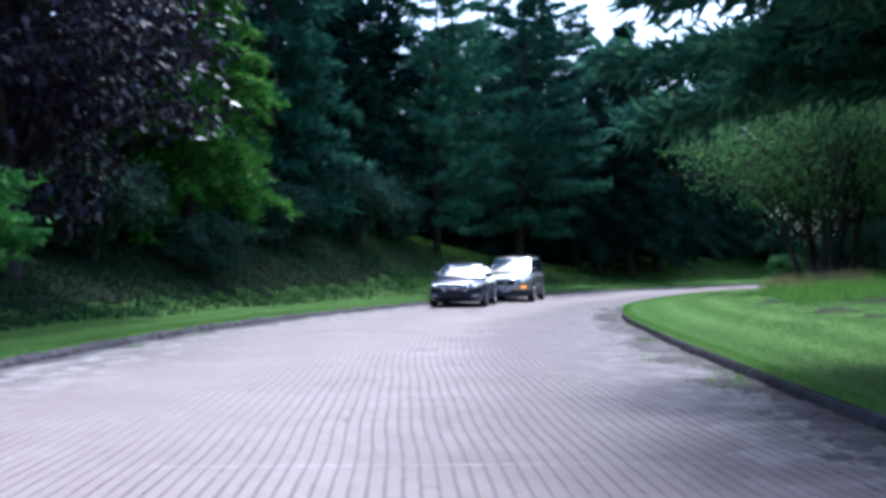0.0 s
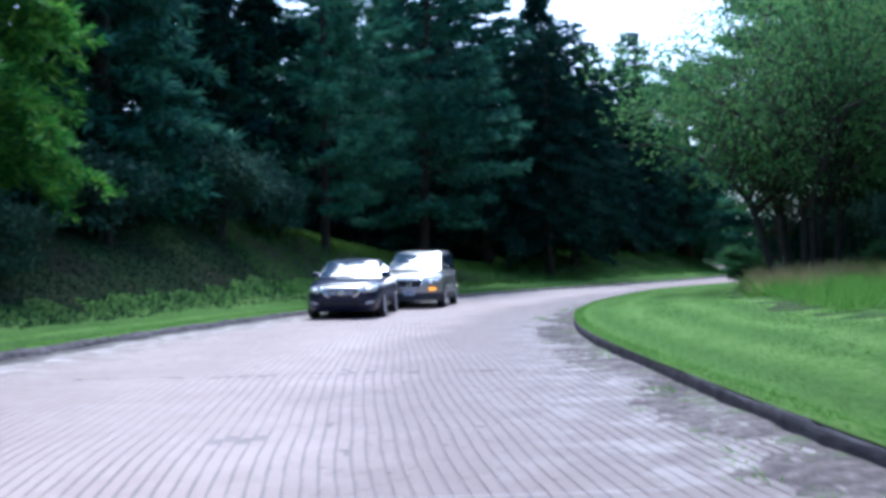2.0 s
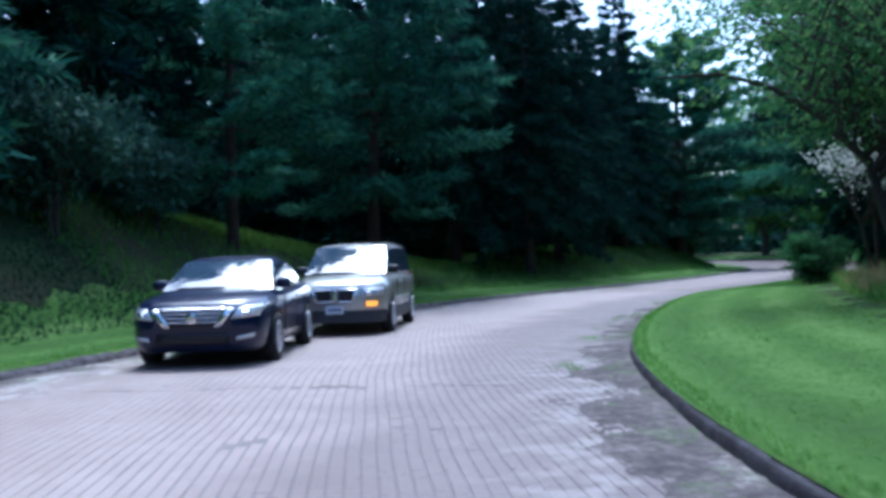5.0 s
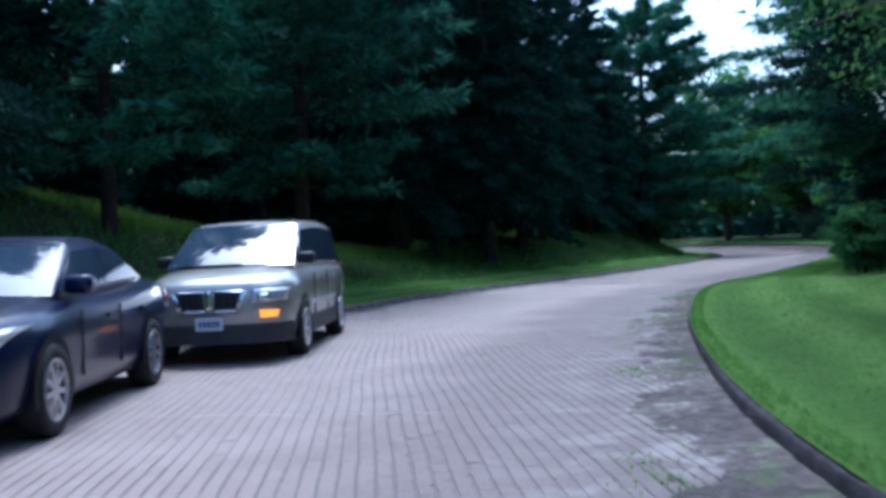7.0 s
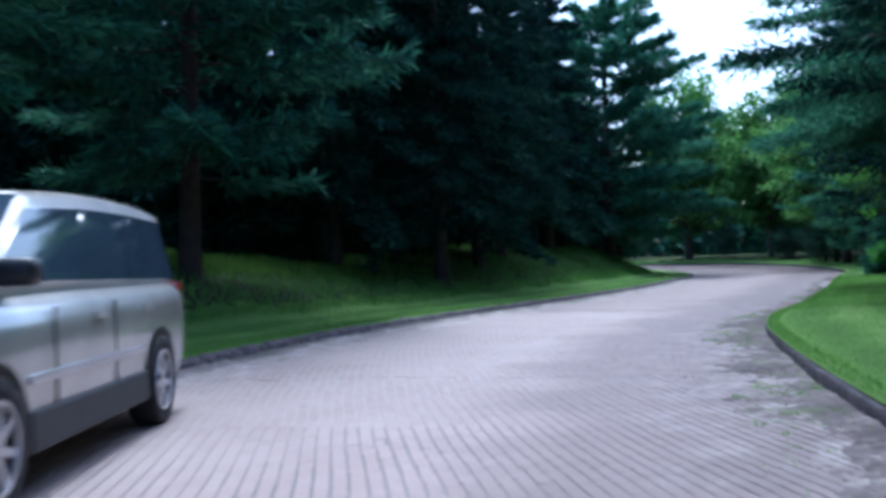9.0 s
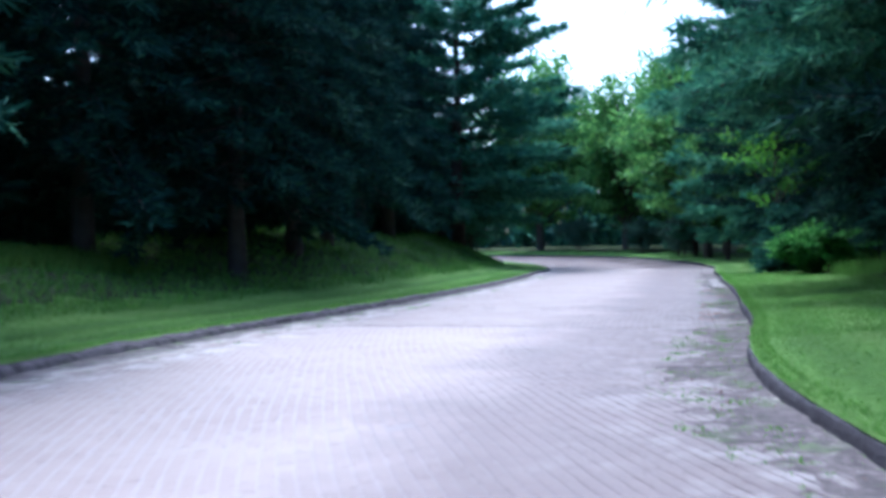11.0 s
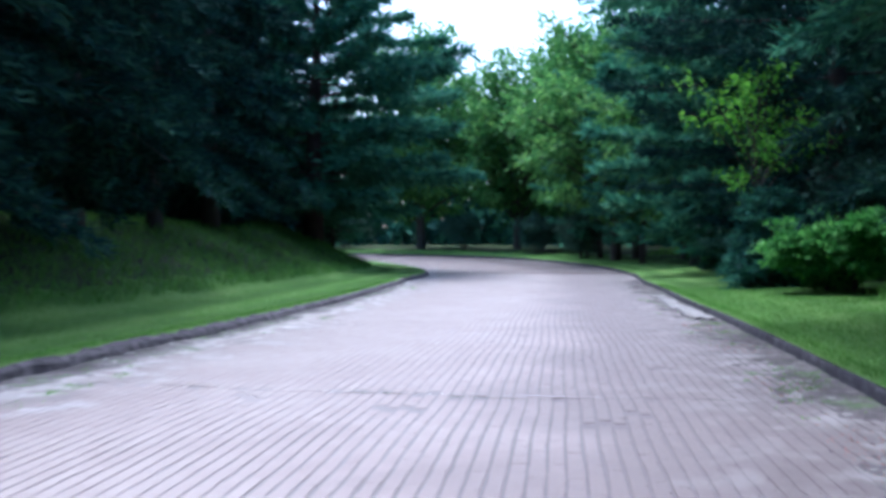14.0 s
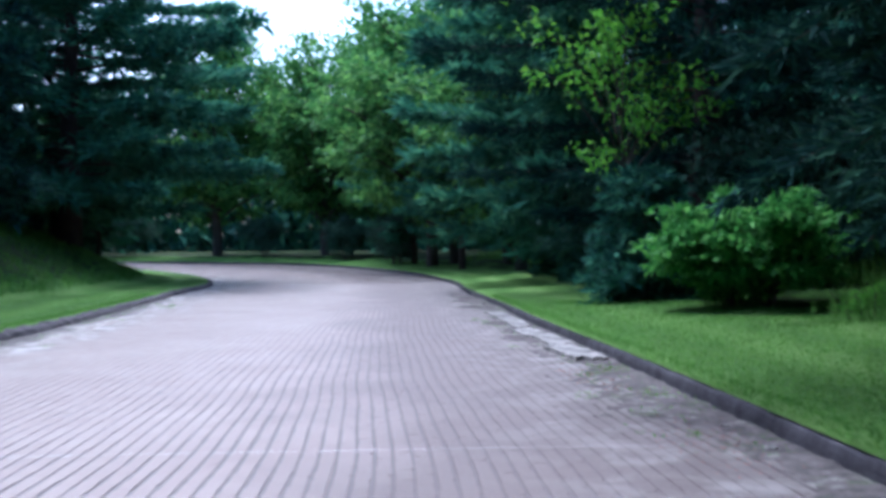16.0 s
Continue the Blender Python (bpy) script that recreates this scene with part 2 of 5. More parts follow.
lift[mid_line[:, 0] < 20] = np.where(mid_line[mid_line[:, 0] < 20, 1] > 100, 0.7, 0.0)
BANK = [(-30, 1.3), (15, 1.4), (29, 2.2), (37, 3.5), (42, 3.2), (47, 2.3), (52, 1.4), (58, 1.0), (66, 1.8), (82, 1.9), (92, 2.1), (104, 1.4), (135, 0.7)]


def smooth(x):
    x = np.clip(x, 0, 1)
    return x * x * (3 - 2 * x)


def road_at(x, y):
    """For plan points: the nearest row of the road, and the metres to the right of its middle."""
    pts = np.stack([np.ravel(x), np.ravel(y)], 1)
    idx = np.empty(len(pts), int)
    for i in range(0, len(pts), 4000):
        d = ((pts[i:i + 4000, None] - mid_line[None]) ** 2).sum(-1)
        idx[i:i + 4000] = d.argmin(1)
    lat = ((pts - mid_line[idx]) * right_way[idx]).sum(1)
    far = np.linalg.norm(pts - mid_line[idx], axis=1)
    return idx, np.where(lat < 0, -far, far)


def wave(x, y):
    return (np.sin(x * 0.9 + 1.3 * np.sin(y * 0.37)) * np.cos(y * 0.8 + 0.5) + 0.6 * np.sin(x * 2.3 + y * 1.7) * np.sin(y * 2.1 - x * 0.6)) * 0.06


def ground_height(x, y):
    """Height of the verges, the bank and the lawn beyond the kerbs."""
    shape = np.shape(x)
    x, y = np.ravel(np.asarray(x, float)), np.ravel(np.asarray(y, float))
    idx, lat = road_at(x, y)
    d = np.abs(lat) - half[idx]
    row_y = mid_line[idx, 1]
    bank = np.interp(row_y, [a for a, _ in BANK], [b for _, b in BANK])
    left = bank * smooth((d - 1.5) / 6.6) + 0.02 * np.maximum(d - 8, 0)
    right = 0.07 * np.clip(d, 0, 7) + 0.03 * np.maximum(d - 7, 0)
    z = lift[idx] + 0.13 + np.where(lat < 0, left, right) + wave(x, y) * np.clip(d / 3, 0, 1)
    return np.where(d < 0, lift[idx] - 0.3, z).reshape(shape), d.reshape(shape)


def height(x, y):
    return float(ground_height(np.array([x]), np.array([y]))[0][0])


def mesh_object(name, verts, faces, mat, parent=None, uv=None, shade=False):
    me = bpy.data.meshes.new(name)
    me.from_pydata([tuple(v) for v in verts], [], [tuple(f) for f in faces])
    if uv is not None:
        layer = me.uv_layers.new(name="UVMap")
        loops = np.empty(len(me.loops), int)
        me.loops.foreach_get("vertex_index", loops)
        layer.data.foreach_set("uv", np.asarray(uv, np.float32)[loops].ravel())
    me.materials.append(mat)
    if shade:
        me.polygons.foreach_set("use_smooth", [True] * len(me.polygons))
    me.update()
    ob = new(name, me)
    ob.parent = parent
    return ob


def leaves_mesh(name, q, mat, parent=None):
    """A mesh of loose small faces, (n, corners, 3)."""
    n, k = q.shape[:2]
    me = bpy.data.meshes.new(name)
    me.vertices.add(k * n)
    me.vertices.foreach_set("co", np.asarray(q, np.float32).ravel())
    me.loops.add(k * n)
    me.loops.foreach_set("vertex_index", np.arange(k * n, dtype=np.int32))
    me.polygons.add(n)
    me.polygons.foreach_set("loop_start", np.arange(0, k * n, k, dtype=np.int32))
    me.update(calc_edges=True)
    me.shade_flat()
    me.materials.append(mat)
    ob = new(name, me)
    ob.parent = parent
    return ob


def strip(name, rows, mat, uv=None, parent=None, shade=True):
    """A sheet from rows of equal length."""
    r, c = len(rows), len(rows[0])
    verts = np.array(rows, float).reshape(-1, 3)
    faces = [(i * c + j, i * c + j + 1, (i + 1) * c + j + 1, (i + 1) * c + j) for i in range(r - 1) for j in range(c - 1)]
    return mesh_object(name, verts, faces, mat, parent, uv, shade)


# ---- ground ----
gx, gy = np.meshgrid(np.arange(-70, 121, 1.0), np.arange(-45, 181, 1.0), indexing="ij")
gz, gd = ground_height(gx, gy)
gz = np.where(gd < 2.6, np.minimum(gz - 0.12, lift.min() - 0.2), gz - 0.03 * (gd < 3.4))
far_gx, far_gy = gx.copy(), gy.copy()
far_gx[0], far_gx[-1], far_gy[:, 0], far_gy[:, -1] = -1500, 1500, -1500, 1500
nx, ny = gx.shape
ground = mesh_object("ground", np.stack([far_gx, far_gy, gz], -1).reshape(-1, 3),
                     [(i * ny + j, (i + 1) * ny + j, (i + 1) * ny + j + 1, i * ny + j + 1) for i in range(nx - 1) for j in range(ny - 1)], FLOOR, shade=True)
tagged(ground, "wooded ground with rough grass and bare earth under conifers", "ground", kind="structure")

for side, line_half, nm in ((-1, half, "verge_left"), (1, half, "verge_right")):
    ds = ([0.12] if side < 0 else [0.03, 0.09]) + [0.2, 0.4, 0.7, 1.1, 1.6, 2.2, 2.9, 3.7] + ([4.6] if side < 0 else [4.4, 5.0, 5.8])
    rows = []
    for d in ds:
        p = mid_line + right_way * ((half + d) * side)[:, None]
        z = ground_height(p[:, 0], p[:, 1])[0]
        rows.append(np.stack([p[:, 0], p[:, 1], np.maximum(z, lift + 0.1) + (-0.02 if d == 0.12 else 0.0 if d == 0.03 else 0.034 if d == 0.09 else 0.02 if d < 3.5 or d == 4.4 else -0.02 if d < 4.5 or d == 5.0 else -0.2)], 1))
    luv = [np.stack([np.full(len(even), d), even], 1) for d in ds]
    v = strip(nm, rows if side > 0 else rows[::-1], GRASS, uv=np.concatenate(luv if side > 0 else luv[::-1]))
    tagged(v, "mown green grass verge behind a low kerb", "grass", kind="structure")
    prof = [(-0.010, -0.1), (-0.004, 0.06), (0.002, 0.108), (0.012, 0.122), (0.04, 0.125), (0.07, 0.123), (0.1, 0.11), (0.105, 0.09), (0.11, -0.1)]
    if side < 0:
        prof = [(-0.06, -0.1), (-0.05, 0.02), (-0.03, 0.07), (0.0, 0.105), (0.05, 0.125), (0.12, 0.132), (0.15, -0.1)]
    rows = []
    ks = np.arange(even[0], even[-1], 0.13)
    km, kr = (np.stack([np.interp(ks, even, q[:, c]) for c in (0, 1)], 1) for q in (mid_line, right_way))
    kh, kl = np.interp(ks, even, half), np.interp(ks, even, lift)
    stone = np.floor(ks / 1.15 + side)
    set_in = np.sin(stone * 12.9898) * 0.012
    dip = np.sin(stone * 78.233) * 0.013
    gap = np.where(np.abs(ks / 1.15 + side - stone - 0.5) > 0.45, 0.016, 0.0)
    crumble = 0.035 if side < 0 else 0.007
    for o, h in prof:
        rough = np.array([noise.fractal(Vector((s * 3.1, o * 25, side * 5.0 + h * 20)), 1.0, 2.0, 4) for s in ks])
        wob = np.sin(ks * 0.7) * 0.02 + set_in * 0.6 + rough * crumble * (h > 0) + gap * (h > 0)
        p = km + kr * ((kh + o + wob) * side)[:, None]
        rows.append(np.stack([p[:, 0], p[:, 1], kl + h + (dip * 0.5 + (rough - 0.25) * crumble * 0.8 - gap) * (h > 0.03)], 1))
    k = strip("kerb_left" if side < 0 else "kerb_right", rows if side > 0 else rows[::-1], KERB if side > 0 else KERB_OLD)
    tagged(k, "low dark weathered stone kerb along the brick road" if side > 0 else "low crumbled grey kerb half buried in soil", "kerb", kind="structure")

# the road bed under the bricks
rows, uvs = [], []
for u in np.linspace(-1, 1, 13):
    p = mid_line + right_way * (u * (half + 0.02))[:, None]
    rows.append(np.stack([p[:, 0], p[:, 1], lift - 0.0045 + 0 * even], 1))
    uvs.append(np.stack([u * (half + 0.02) * 4.3 / half, even], 1))
road = strip("road", rows[::-1], BED, uv=np.concatenate(uvs[::-1]), shade=False)
tagged(road, "brick-paved road with sandy joints and dirt along the kerbs", "road", kind="structure")


def gutter(side, reach, seed, label, mat, deep):
    """Drifts of sand and soil along a kerb, rising out of the bricks in patches."""
    rows, luv = [], []
    for k, d in enumerate(np.linspace(0, reach, 16)):
        p = mid_line_fine + right_fine * ((half_fine - d + 0.01) * side)[:, None]
        z = []
        for x, y in p:
            a = noise.fractal(Vector((x * 0.7, y * 0.7, seed)), 1.0, 2.0, 5)
            b = noise.fractal(Vector((x * 5.0, y * 5.0, seed + 9)), 0.8, 2.0, 4)
            z.append(-0.011 + 0.018 * a + 0.014 * b + deep * max(0.0, 1 - d / (reach * 0.8)) ** 1.3 - 0.03 * max(0.0, d / reach - 0.5))
        rows.append(np.stack([p[:, 0], p[:, 1], lift_fine + np.array(z)], 1))
        luv.append(np.stack([np.full(len(fine), d), fine], 1))
    g = strip("gutter_soil", rows[::-1] if side > 0 else rows, mat, uv=np.concatenate(luv[::-1] if side > 0 else luv))
    return tagged(g, label, "soil", kind="structure")


fine = np.arange(34.0, 124.0, 0.14)
mid_line_fine = np.stack([np.interp(fine, even, mid_line[:, k]) for k in (0, 1)], 1)
right_fine = np.stack([np.interp(fine, even, right_way[:, k]) for k in (0, 1)], 1)
half_fine, lift_fine = np.interp(fine, even, half), np.interp(fine, even, lift)


def soil_material(name, pale):
    m, nt, p = material(name, 0.95, 0, 0.1)
    pos = coords(nt)
    a, b, c = noise_node(nt, 1.1, 6, pos, 0.7), noise_node(nt, 9, 6, pos, 0.75), noise_node(nt, 40, 4, pos)
    f = calc(nt, "ADD", calc(nt, "MULTIPLY", a, 0.45), calc(nt, "MULTIPLY", b, 0.55))
    col = ramp_node(nt, f, [(0.34 - pale, (0.034, 0.028, 0.028)), (0.46 - pale, (0.068, 0.056, 0.056)), (0.55 - pale, (0.13, 0.11, 0.105)), (0.63 - pale, (0.33, 0.30, 0.27))])
    green = nt.nodes.new("ShaderNodeClamp")
    nt.links.new(calc(nt, "MULTIPLY", calc(nt, "SUBTRACT", noise_node(nt, 1.7, 6, pos, 0.75), 0.54), 5.0), green.inputs[0])
    col = blend(nt, green.outputs[0], col, (0.085, 0.14, 0.04))
    col = blend(nt, calc(nt, "MULTIPLY", c, 0.4), col, (0.05, 0.042, 0.04))
    nt.links.new(col, p.inputs["Base Color"])
    bump(nt, p, c, 0.6, 0.02)
    return m


SOIL = soil_material("gutter_soil", -0.005)


def calc_shift(nt, pos):
    """The same place, moved aside, for a second pattern that does not follow the first."""
    v = nt.nodes.new("ShaderNodeVectorMath")
    nt.links.new(pos, v.inputs[0])
    v.inputs[1].default_value = (17.0, 5.0, 3.0)
    return v.outputs[0]


def sand_material():
    """Grey soil beside the kerb, then a washed-out line of pale sand (UV: metres from the kerb, metres along)."""
    m, nt, p = material("gutter_sand", 0.95, 0, 0.1)
    pos, uv = coords(nt), coords(nt, "UV")
    sep = nt.nodes.new("ShaderNodeSeparateXYZ")
    nt.links.new(uv, sep.inputs[0])
    a, b, c = noise_node(nt, 0.8, 5, pos, 0.65), noise_node(nt, 6, 6, pos, 0.7), noise_node(nt, 45, 4, pos)
    d = calc(nt, "ADD", sep.outputs[0], calc(nt, "ADD", calc(nt, "MULTIPLY", calc(nt, "SUBTRACT", a, 0.5), 1.3), calc(nt, "MULTIPLY", calc(nt, "SUBTRACT", b, 0.5), 0.55)))
    col = ramp_node(nt, d, [(0.02, (0.055, 0.046, 0.046)), (0.2, (0.12, 0.103, 0.098)), (0.36, (0.2, 0.17, 0.16)), (0.45, (0.36, 0.325, 0.295)), (0.56, (0.31, 0.27, 0.25)), (0.7, (0.25, 0.205, 0.188))])
    scrap = nt.nodes.new("ShaderNodeClamp")
    nt.links.new(calc(nt, "MULTIPLY", calc(nt, "SUBTRACT", noise_node(nt, 3.4, 6, pos, 0.8), 0.57), 9.0), scrap.inputs[0])
    col = blend(nt, scrap.outputs[0], col, (0.5, 0.47, 0.42))
    dark = nt.nodes.new("ShaderNodeClamp")
    nt.links.new(calc(nt, "MULTIPLY", calc(nt, "SUBTRACT", noise_node(nt, 2.6, 6, calc_shift(nt, pos), 0.75), 0.58), 8.0), dark.inputs[0])
    col = blend(nt, dark.outputs[0], col, (0.055, 0.044, 0.048))
    col = blend(nt, calc(nt, "MULTIPLY", c, 0.45), col, (0.09, 0.075, 0.07))
    green = nt.nodes.new("ShaderNodeClamp")
    nt.links.new(calc(nt, "MULTIPLY", calc(nt, "SUBTRACT", noise_node(nt, 2.1, 6, pos, 0.75), 0.54), 6.0), green.inputs[0])
    col = blend(nt, green.outputs[0], col, (0.08, 0.12, 0.04))
    nt.links.new(col, p.inputs["Base Color"])
    bump(nt, p, b, 0.7, 0.03)
    return m


SAND = sand_material()
gutter(1, 1.35, 3.0, "pale sand, soil and weeds drifted along the kerb", SOIL, 0.026)
gutter(-1, 1.2, 7.0, "grey sand and soil lying along the kerb", SAND, 0.042)

# ---- trees ----
def tube(points, radii, sides=7):
    """Vertices and faces of a tapered tube along points."""
    points = np.array(points, float)
    verts, faces = [], []
    way = np.gradient(points, axis=0)
    for i, (p, w, r) in enumerate(zip(points, way, radii)):
        w = w / (np.linalg.norm(w) + 1e-9)
        a = np.cross(w, (0.31, 0.95, 0.05))
        a /= np.linalg.norm(a) + 1e-9
        b = np.cross(w, a)
        for k in range(sides):
            t = 2 * math.pi * k / sides
            verts.append(p + r * (math.cos(t) * a + math.sin(t) * b))
        if i:
            o = (i - 1) * sides
            faces += [(o + k, o + (k + 1) % sides, o + sides + (k + 1) % sides, o + sides + k) for k in range(sides)]
    return verts, faces


def join_tubes(tubes):
    verts, faces = [], []
    for v, f in tubes:
        o = len(verts)
        verts += v
        faces += [tuple(i + o for i in q) for q in f]
    return verts, faces


def slivers(base, way, length, width, rng):
    """Pointed leaves, needle sprays or blades from base points along ways."""
    way = way / (np.linalg.norm(way, axis=1)[:, None] + 1e-9)
    side = np.cross(way, rng.normal(size=way.shape))
    side /= np.linalg.norm(side, axis=1)[:, None] + 1e-9
    low = base + way * (length * 0.12)[:, None]
    return np.stack([low - side * (width * 0.55)[:, None], low + side * (width * 0.55)[:, None], base + way * length[:, None]], 1)


def conifer(name, h, r, clear, seed, leaf, bark, label, gap=0.55, per=6, droop=0.25, upturn=0.15, shape=0.8, spray=0.55, density=1.0, trunk_r=None, slim=0.21, wood=(6, 4), low=0.62):
    """A tree with whorls of boughs, each with side twigs that carry needle sprays."""
    rng = np.random.default_rng(seed)
    tree = new(name)
    tr = trunk_r or 0.014 * h + 0.05
    zs = np.linspace(0, h * 0.98, 9)
    lean = rng.normal(size=2) * 0.012
    pts = [(lean[0] * z + 0.05 * math.sin(z), lean[1] * z, z - (0.4 if z == 0 else 0)) for z in zs]
    v, f = tube(pts, [tr * (1.25 if i == 0 else 1) * (1 - 0.95 * z / h) + 0.012 for i, z in enumerate(zs)], 9)
    mesh_object("trunk", v, f, bark, tree, shade=True)
    tubes, quads = [], []
    z = clear
    while z < h * 0.985:
        k = (z - clear) / (h - clear)
        reach = r * (min(1.0, low + 2.2 * k) * (1 - k) ** shape) + 0.25
        turn = rng.uniform(0, 6.28)
        for j in range(per):
            a = turn + 6.283 * j / per + rng.normal() * 0.25
            L = reach * rng.uniform(0.62, 1.15)
            if rng.random() < 0.08:
                L *= 0.4
            z0 = z + rng.normal() * gap * 0.3
            t = np.linspace(0, 1, wood[0])
            out = np.array([math.cos(a), math.sin(a), 0])
            rise = 0.35 * k + rng.normal() * 0.07
            zz = z0 + L * (rise * t - droop * (1 - 0.6 * k) * t ** 1.6 + upturn * t ** 3)
            path = out[None] * (L * t)[:, None] + np.array([lean[0] * z0, lean[1] * z0, 0])[None]
            path[:, 2] = zz
            tubes.append(tube(path, 0.008 + 0.0075 * L * (1 - t), wood[1]))
            n = max(10, int(L * 16 * density))
            tt = rng.uniform(0.12, 1.0, n) ** 0.75
            base = np.stack([np.interp(tt, t, path[:, c]) for c in range(3)], 1)
            sgn = rng.choice([-1, 1], n)
            ang = a + sgn * rng.uniform(0.35, 1.2, n)
            tl = (0.16 * L + 0.25) * (1.15 - tt * 0.75) * rng.uniform(0.5, 1.2, n)
            tw = np.stack([np.cos(ang), np.sin(ang), rng.normal(size=n) * 0.18 - droop * 0.45], 1)
            for q in np.linspace(0.0, 0.95, 6):
                b = base + tw * (tl * q)[:, None] + rng.normal(size=(n, 3)) * 0.045
                w = tw + rng.normal(size=(n, 3)) * 0.5
                quads.append(slivers(b, w, spray * rng.uniform(0.6, 1.2, n), spray * slim * rng.uniform(0.6, 1.3, n), rng))
        z += gap * rng.uniform(0.75, 1.25)
    v, f = join_tubes(tubes)
    mesh_object("bough_wood", v, f, bark, tree)
    leaves_mesh("crown", np.concatenate(quads), leaf, tree)
    return tagged(tree, label, "tree")


def broadleaf(name, h, r, clear, seed, leaf, bark, label, stems=1, thick=1.0, clumps=70, leaves=170, leaf_len=0.2, squash=1.0, spread=0.5, arch=False, flat=0.55):
    """A tree or bush: stems fork into limbs; leaves gather in clumps round the limbs' ends."""
    rng = np.random.default_rng(seed)
    tree = new(name)
    tubes, ends = [], []
    mid = np.array([0, 0, clear + (h - clear) * 0.5])
    for s in range(stems):
        a0 = 3.3 + rng.uniform(-1.5, 1.5) if arch and s % 3 else rng.uniform(0, 6.28)
        foot = np.array([math.cos(a0), math.sin(a0), 0]) * (0.12 * stems * rng.uniform(0.3, 1) if stems > 1 else 0)
        lean = np.array([math.cos(a0), math.sin(a0), 0]) * (r * rng.uniform(0.25, 0.6) if stems > 1 else 0.15)
        zz = np.linspace(0, 1, 7)
        path = foot + lean * (zz ** 1.4)[:, None] + np.array([0, 0, h * (0.72 if stems > 1 else 0.85)]) * zz[:, None]
        if arch:
            path = foot + lean * (1.45 * zz ** 1.6)[:, None]
            path[:, 2] = h * rng.uniform(0.4, 0.58) * np.sin(zz * 1.75)
        path[0, 2] = -0.3
        path[1:-1, :2] += rng.normal(size=(5, 2)) * 0.05 * r * 0.3
        rr = thick * (0.016 * h + 0.03) / math.sqrt(stems)
        tubes.append(tube(path, rr * (1.1 - zz) + 0.012, 7))
        for c in range(clumps // stems):
            u = rng.normal(size=3)
            u /= np.linalg.norm(u)
            u[2] = u[2] * 0.9 + 0.1
            end = mid + u * np.array([r, r, (h - clear) * 0.5 * squash]) * rng.uniform(0.45, 1.05)
            end[2] = max(end[2], clear * 0.85 + 0.1)
            i = np.interp(end[2] * 0.55 / h, [0, 0.85], [0, 6])
            start = np.array([np.interp(i, range(7), path[:, k]) for k in range(3)])
            t = np.linspace(0, 1, 5)
            limb = start + (end - start) * t[:, None]
            limb[:, 2] += np.sin(t * math.pi) * 0.12 * np.linalg.norm(end - start)
            tubes.append(tube(limb, rr * 0.32 * (1.05 - t) + 0.006, 4))
            ends.append(limb)
    quads = []
    for limb in ends:
        n = int(leaves * rng.uniform(0.6, 1.3))
        size = spread * r * 0.42 * rng.uniform(0.6, 1.25)
        t = 1 - np.abs(rng.normal(size=n)) * 0.28
        t = np.clip(t, 0.2, 1.05)
        base = np.stack([np.interp(t, np.linspace(0, 1, 5), limb[:, k]) for k in range(3)], 1)
        base += rng.normal(size=(n, 3)) * size * np.array([1, 1, flat]) * 0.6
        w = (base - mid) * 0.25 + rng.normal(size=(n, 3)) * 0.8 + np.array([0, 0, -0.35])
        quads.append(slivers(base, w, leaf_len * rng.uniform(0.6, 1.3, n), leaf_len * 0.55 * rng.uniform(0.6, 1.2, n), rng))
    v, f = join_tubes(tubes)
    mesh_object("trunk", v, f, bark, tree, shade=True)
    leaves_mesh("crown", np.concatenate(quads), leaf, tree)
    return tagged(tree, label, "tree" if h > 3 else "bush")


def stand(kind, x, y, size=1.0, turn=0.0, dz=0.0, wide=1.0):
    """A copy of a tree, on the ground."""
    m = pose(x, y, height(x, y) + dz, 0, 0, turn) @ Matrix.Diagonal((size * wide, size * wide, size, 1))
    return copy_thing(kind, m)


def place(kind, x, y, size=1.0, turn=0.0):
    kind.matrix_basis = pose(x, y, height(x, y), 0, 0, turn) @ Matrix.Diagonal((size, size, size, 1))


THICKET = leaf_material("thicket_leaves", (0.016, 0.058, 0.026), (0.05, 0.14, 0.05), (0.13, 0.27, 0.08), 0.38)
LUSH = leaf_material("lush_leaves", (0.022, 0.085, 0.016), (0.075, 0.22, 0.04), (0.18, 0.38, 0.08), 0.4)
SPRUCE_LABEL = "tall dark green spruce with drooping boughs on the bank"
spruce_a = conifer("spruce_tree", 21, 4.4, 1.0, 11, SPRUCE, BARK, SPRUCE_LABEL, gap=0.6, per=6, droop=0.45, upturn=0.18, shape=0.68, spray=0.6, density=0.75, wood=(4, 3))
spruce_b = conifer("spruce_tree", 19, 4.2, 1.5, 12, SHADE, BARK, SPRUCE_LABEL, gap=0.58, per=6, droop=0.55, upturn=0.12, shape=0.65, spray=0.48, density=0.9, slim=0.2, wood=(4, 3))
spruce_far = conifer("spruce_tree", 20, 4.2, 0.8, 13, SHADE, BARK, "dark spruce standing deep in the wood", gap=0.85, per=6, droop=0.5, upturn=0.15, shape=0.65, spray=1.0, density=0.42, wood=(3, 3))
pine_a = conifer("pine_tree", 22, 6.3, 2.6, 21, PINE, BARK_RED, "big white pine with layered horizontal boughs on the bank", gap=0.9, per=6, droop=0.10, upturn=0.12, shape=0.5, spray=0.48, density=1.05, trunk_r=0.22, slim=0.2)
pine_b = conifer("pine_tree", 20, 7.6, 1.6, 22, PINE, BARK_RED, "wide white pine with gaps between its layered boughs", gap=0.85, per=7, droop=0.14, upturn=0.10, shape=0.42, spray=0.58, density=1.1, trunk_r=0.42)
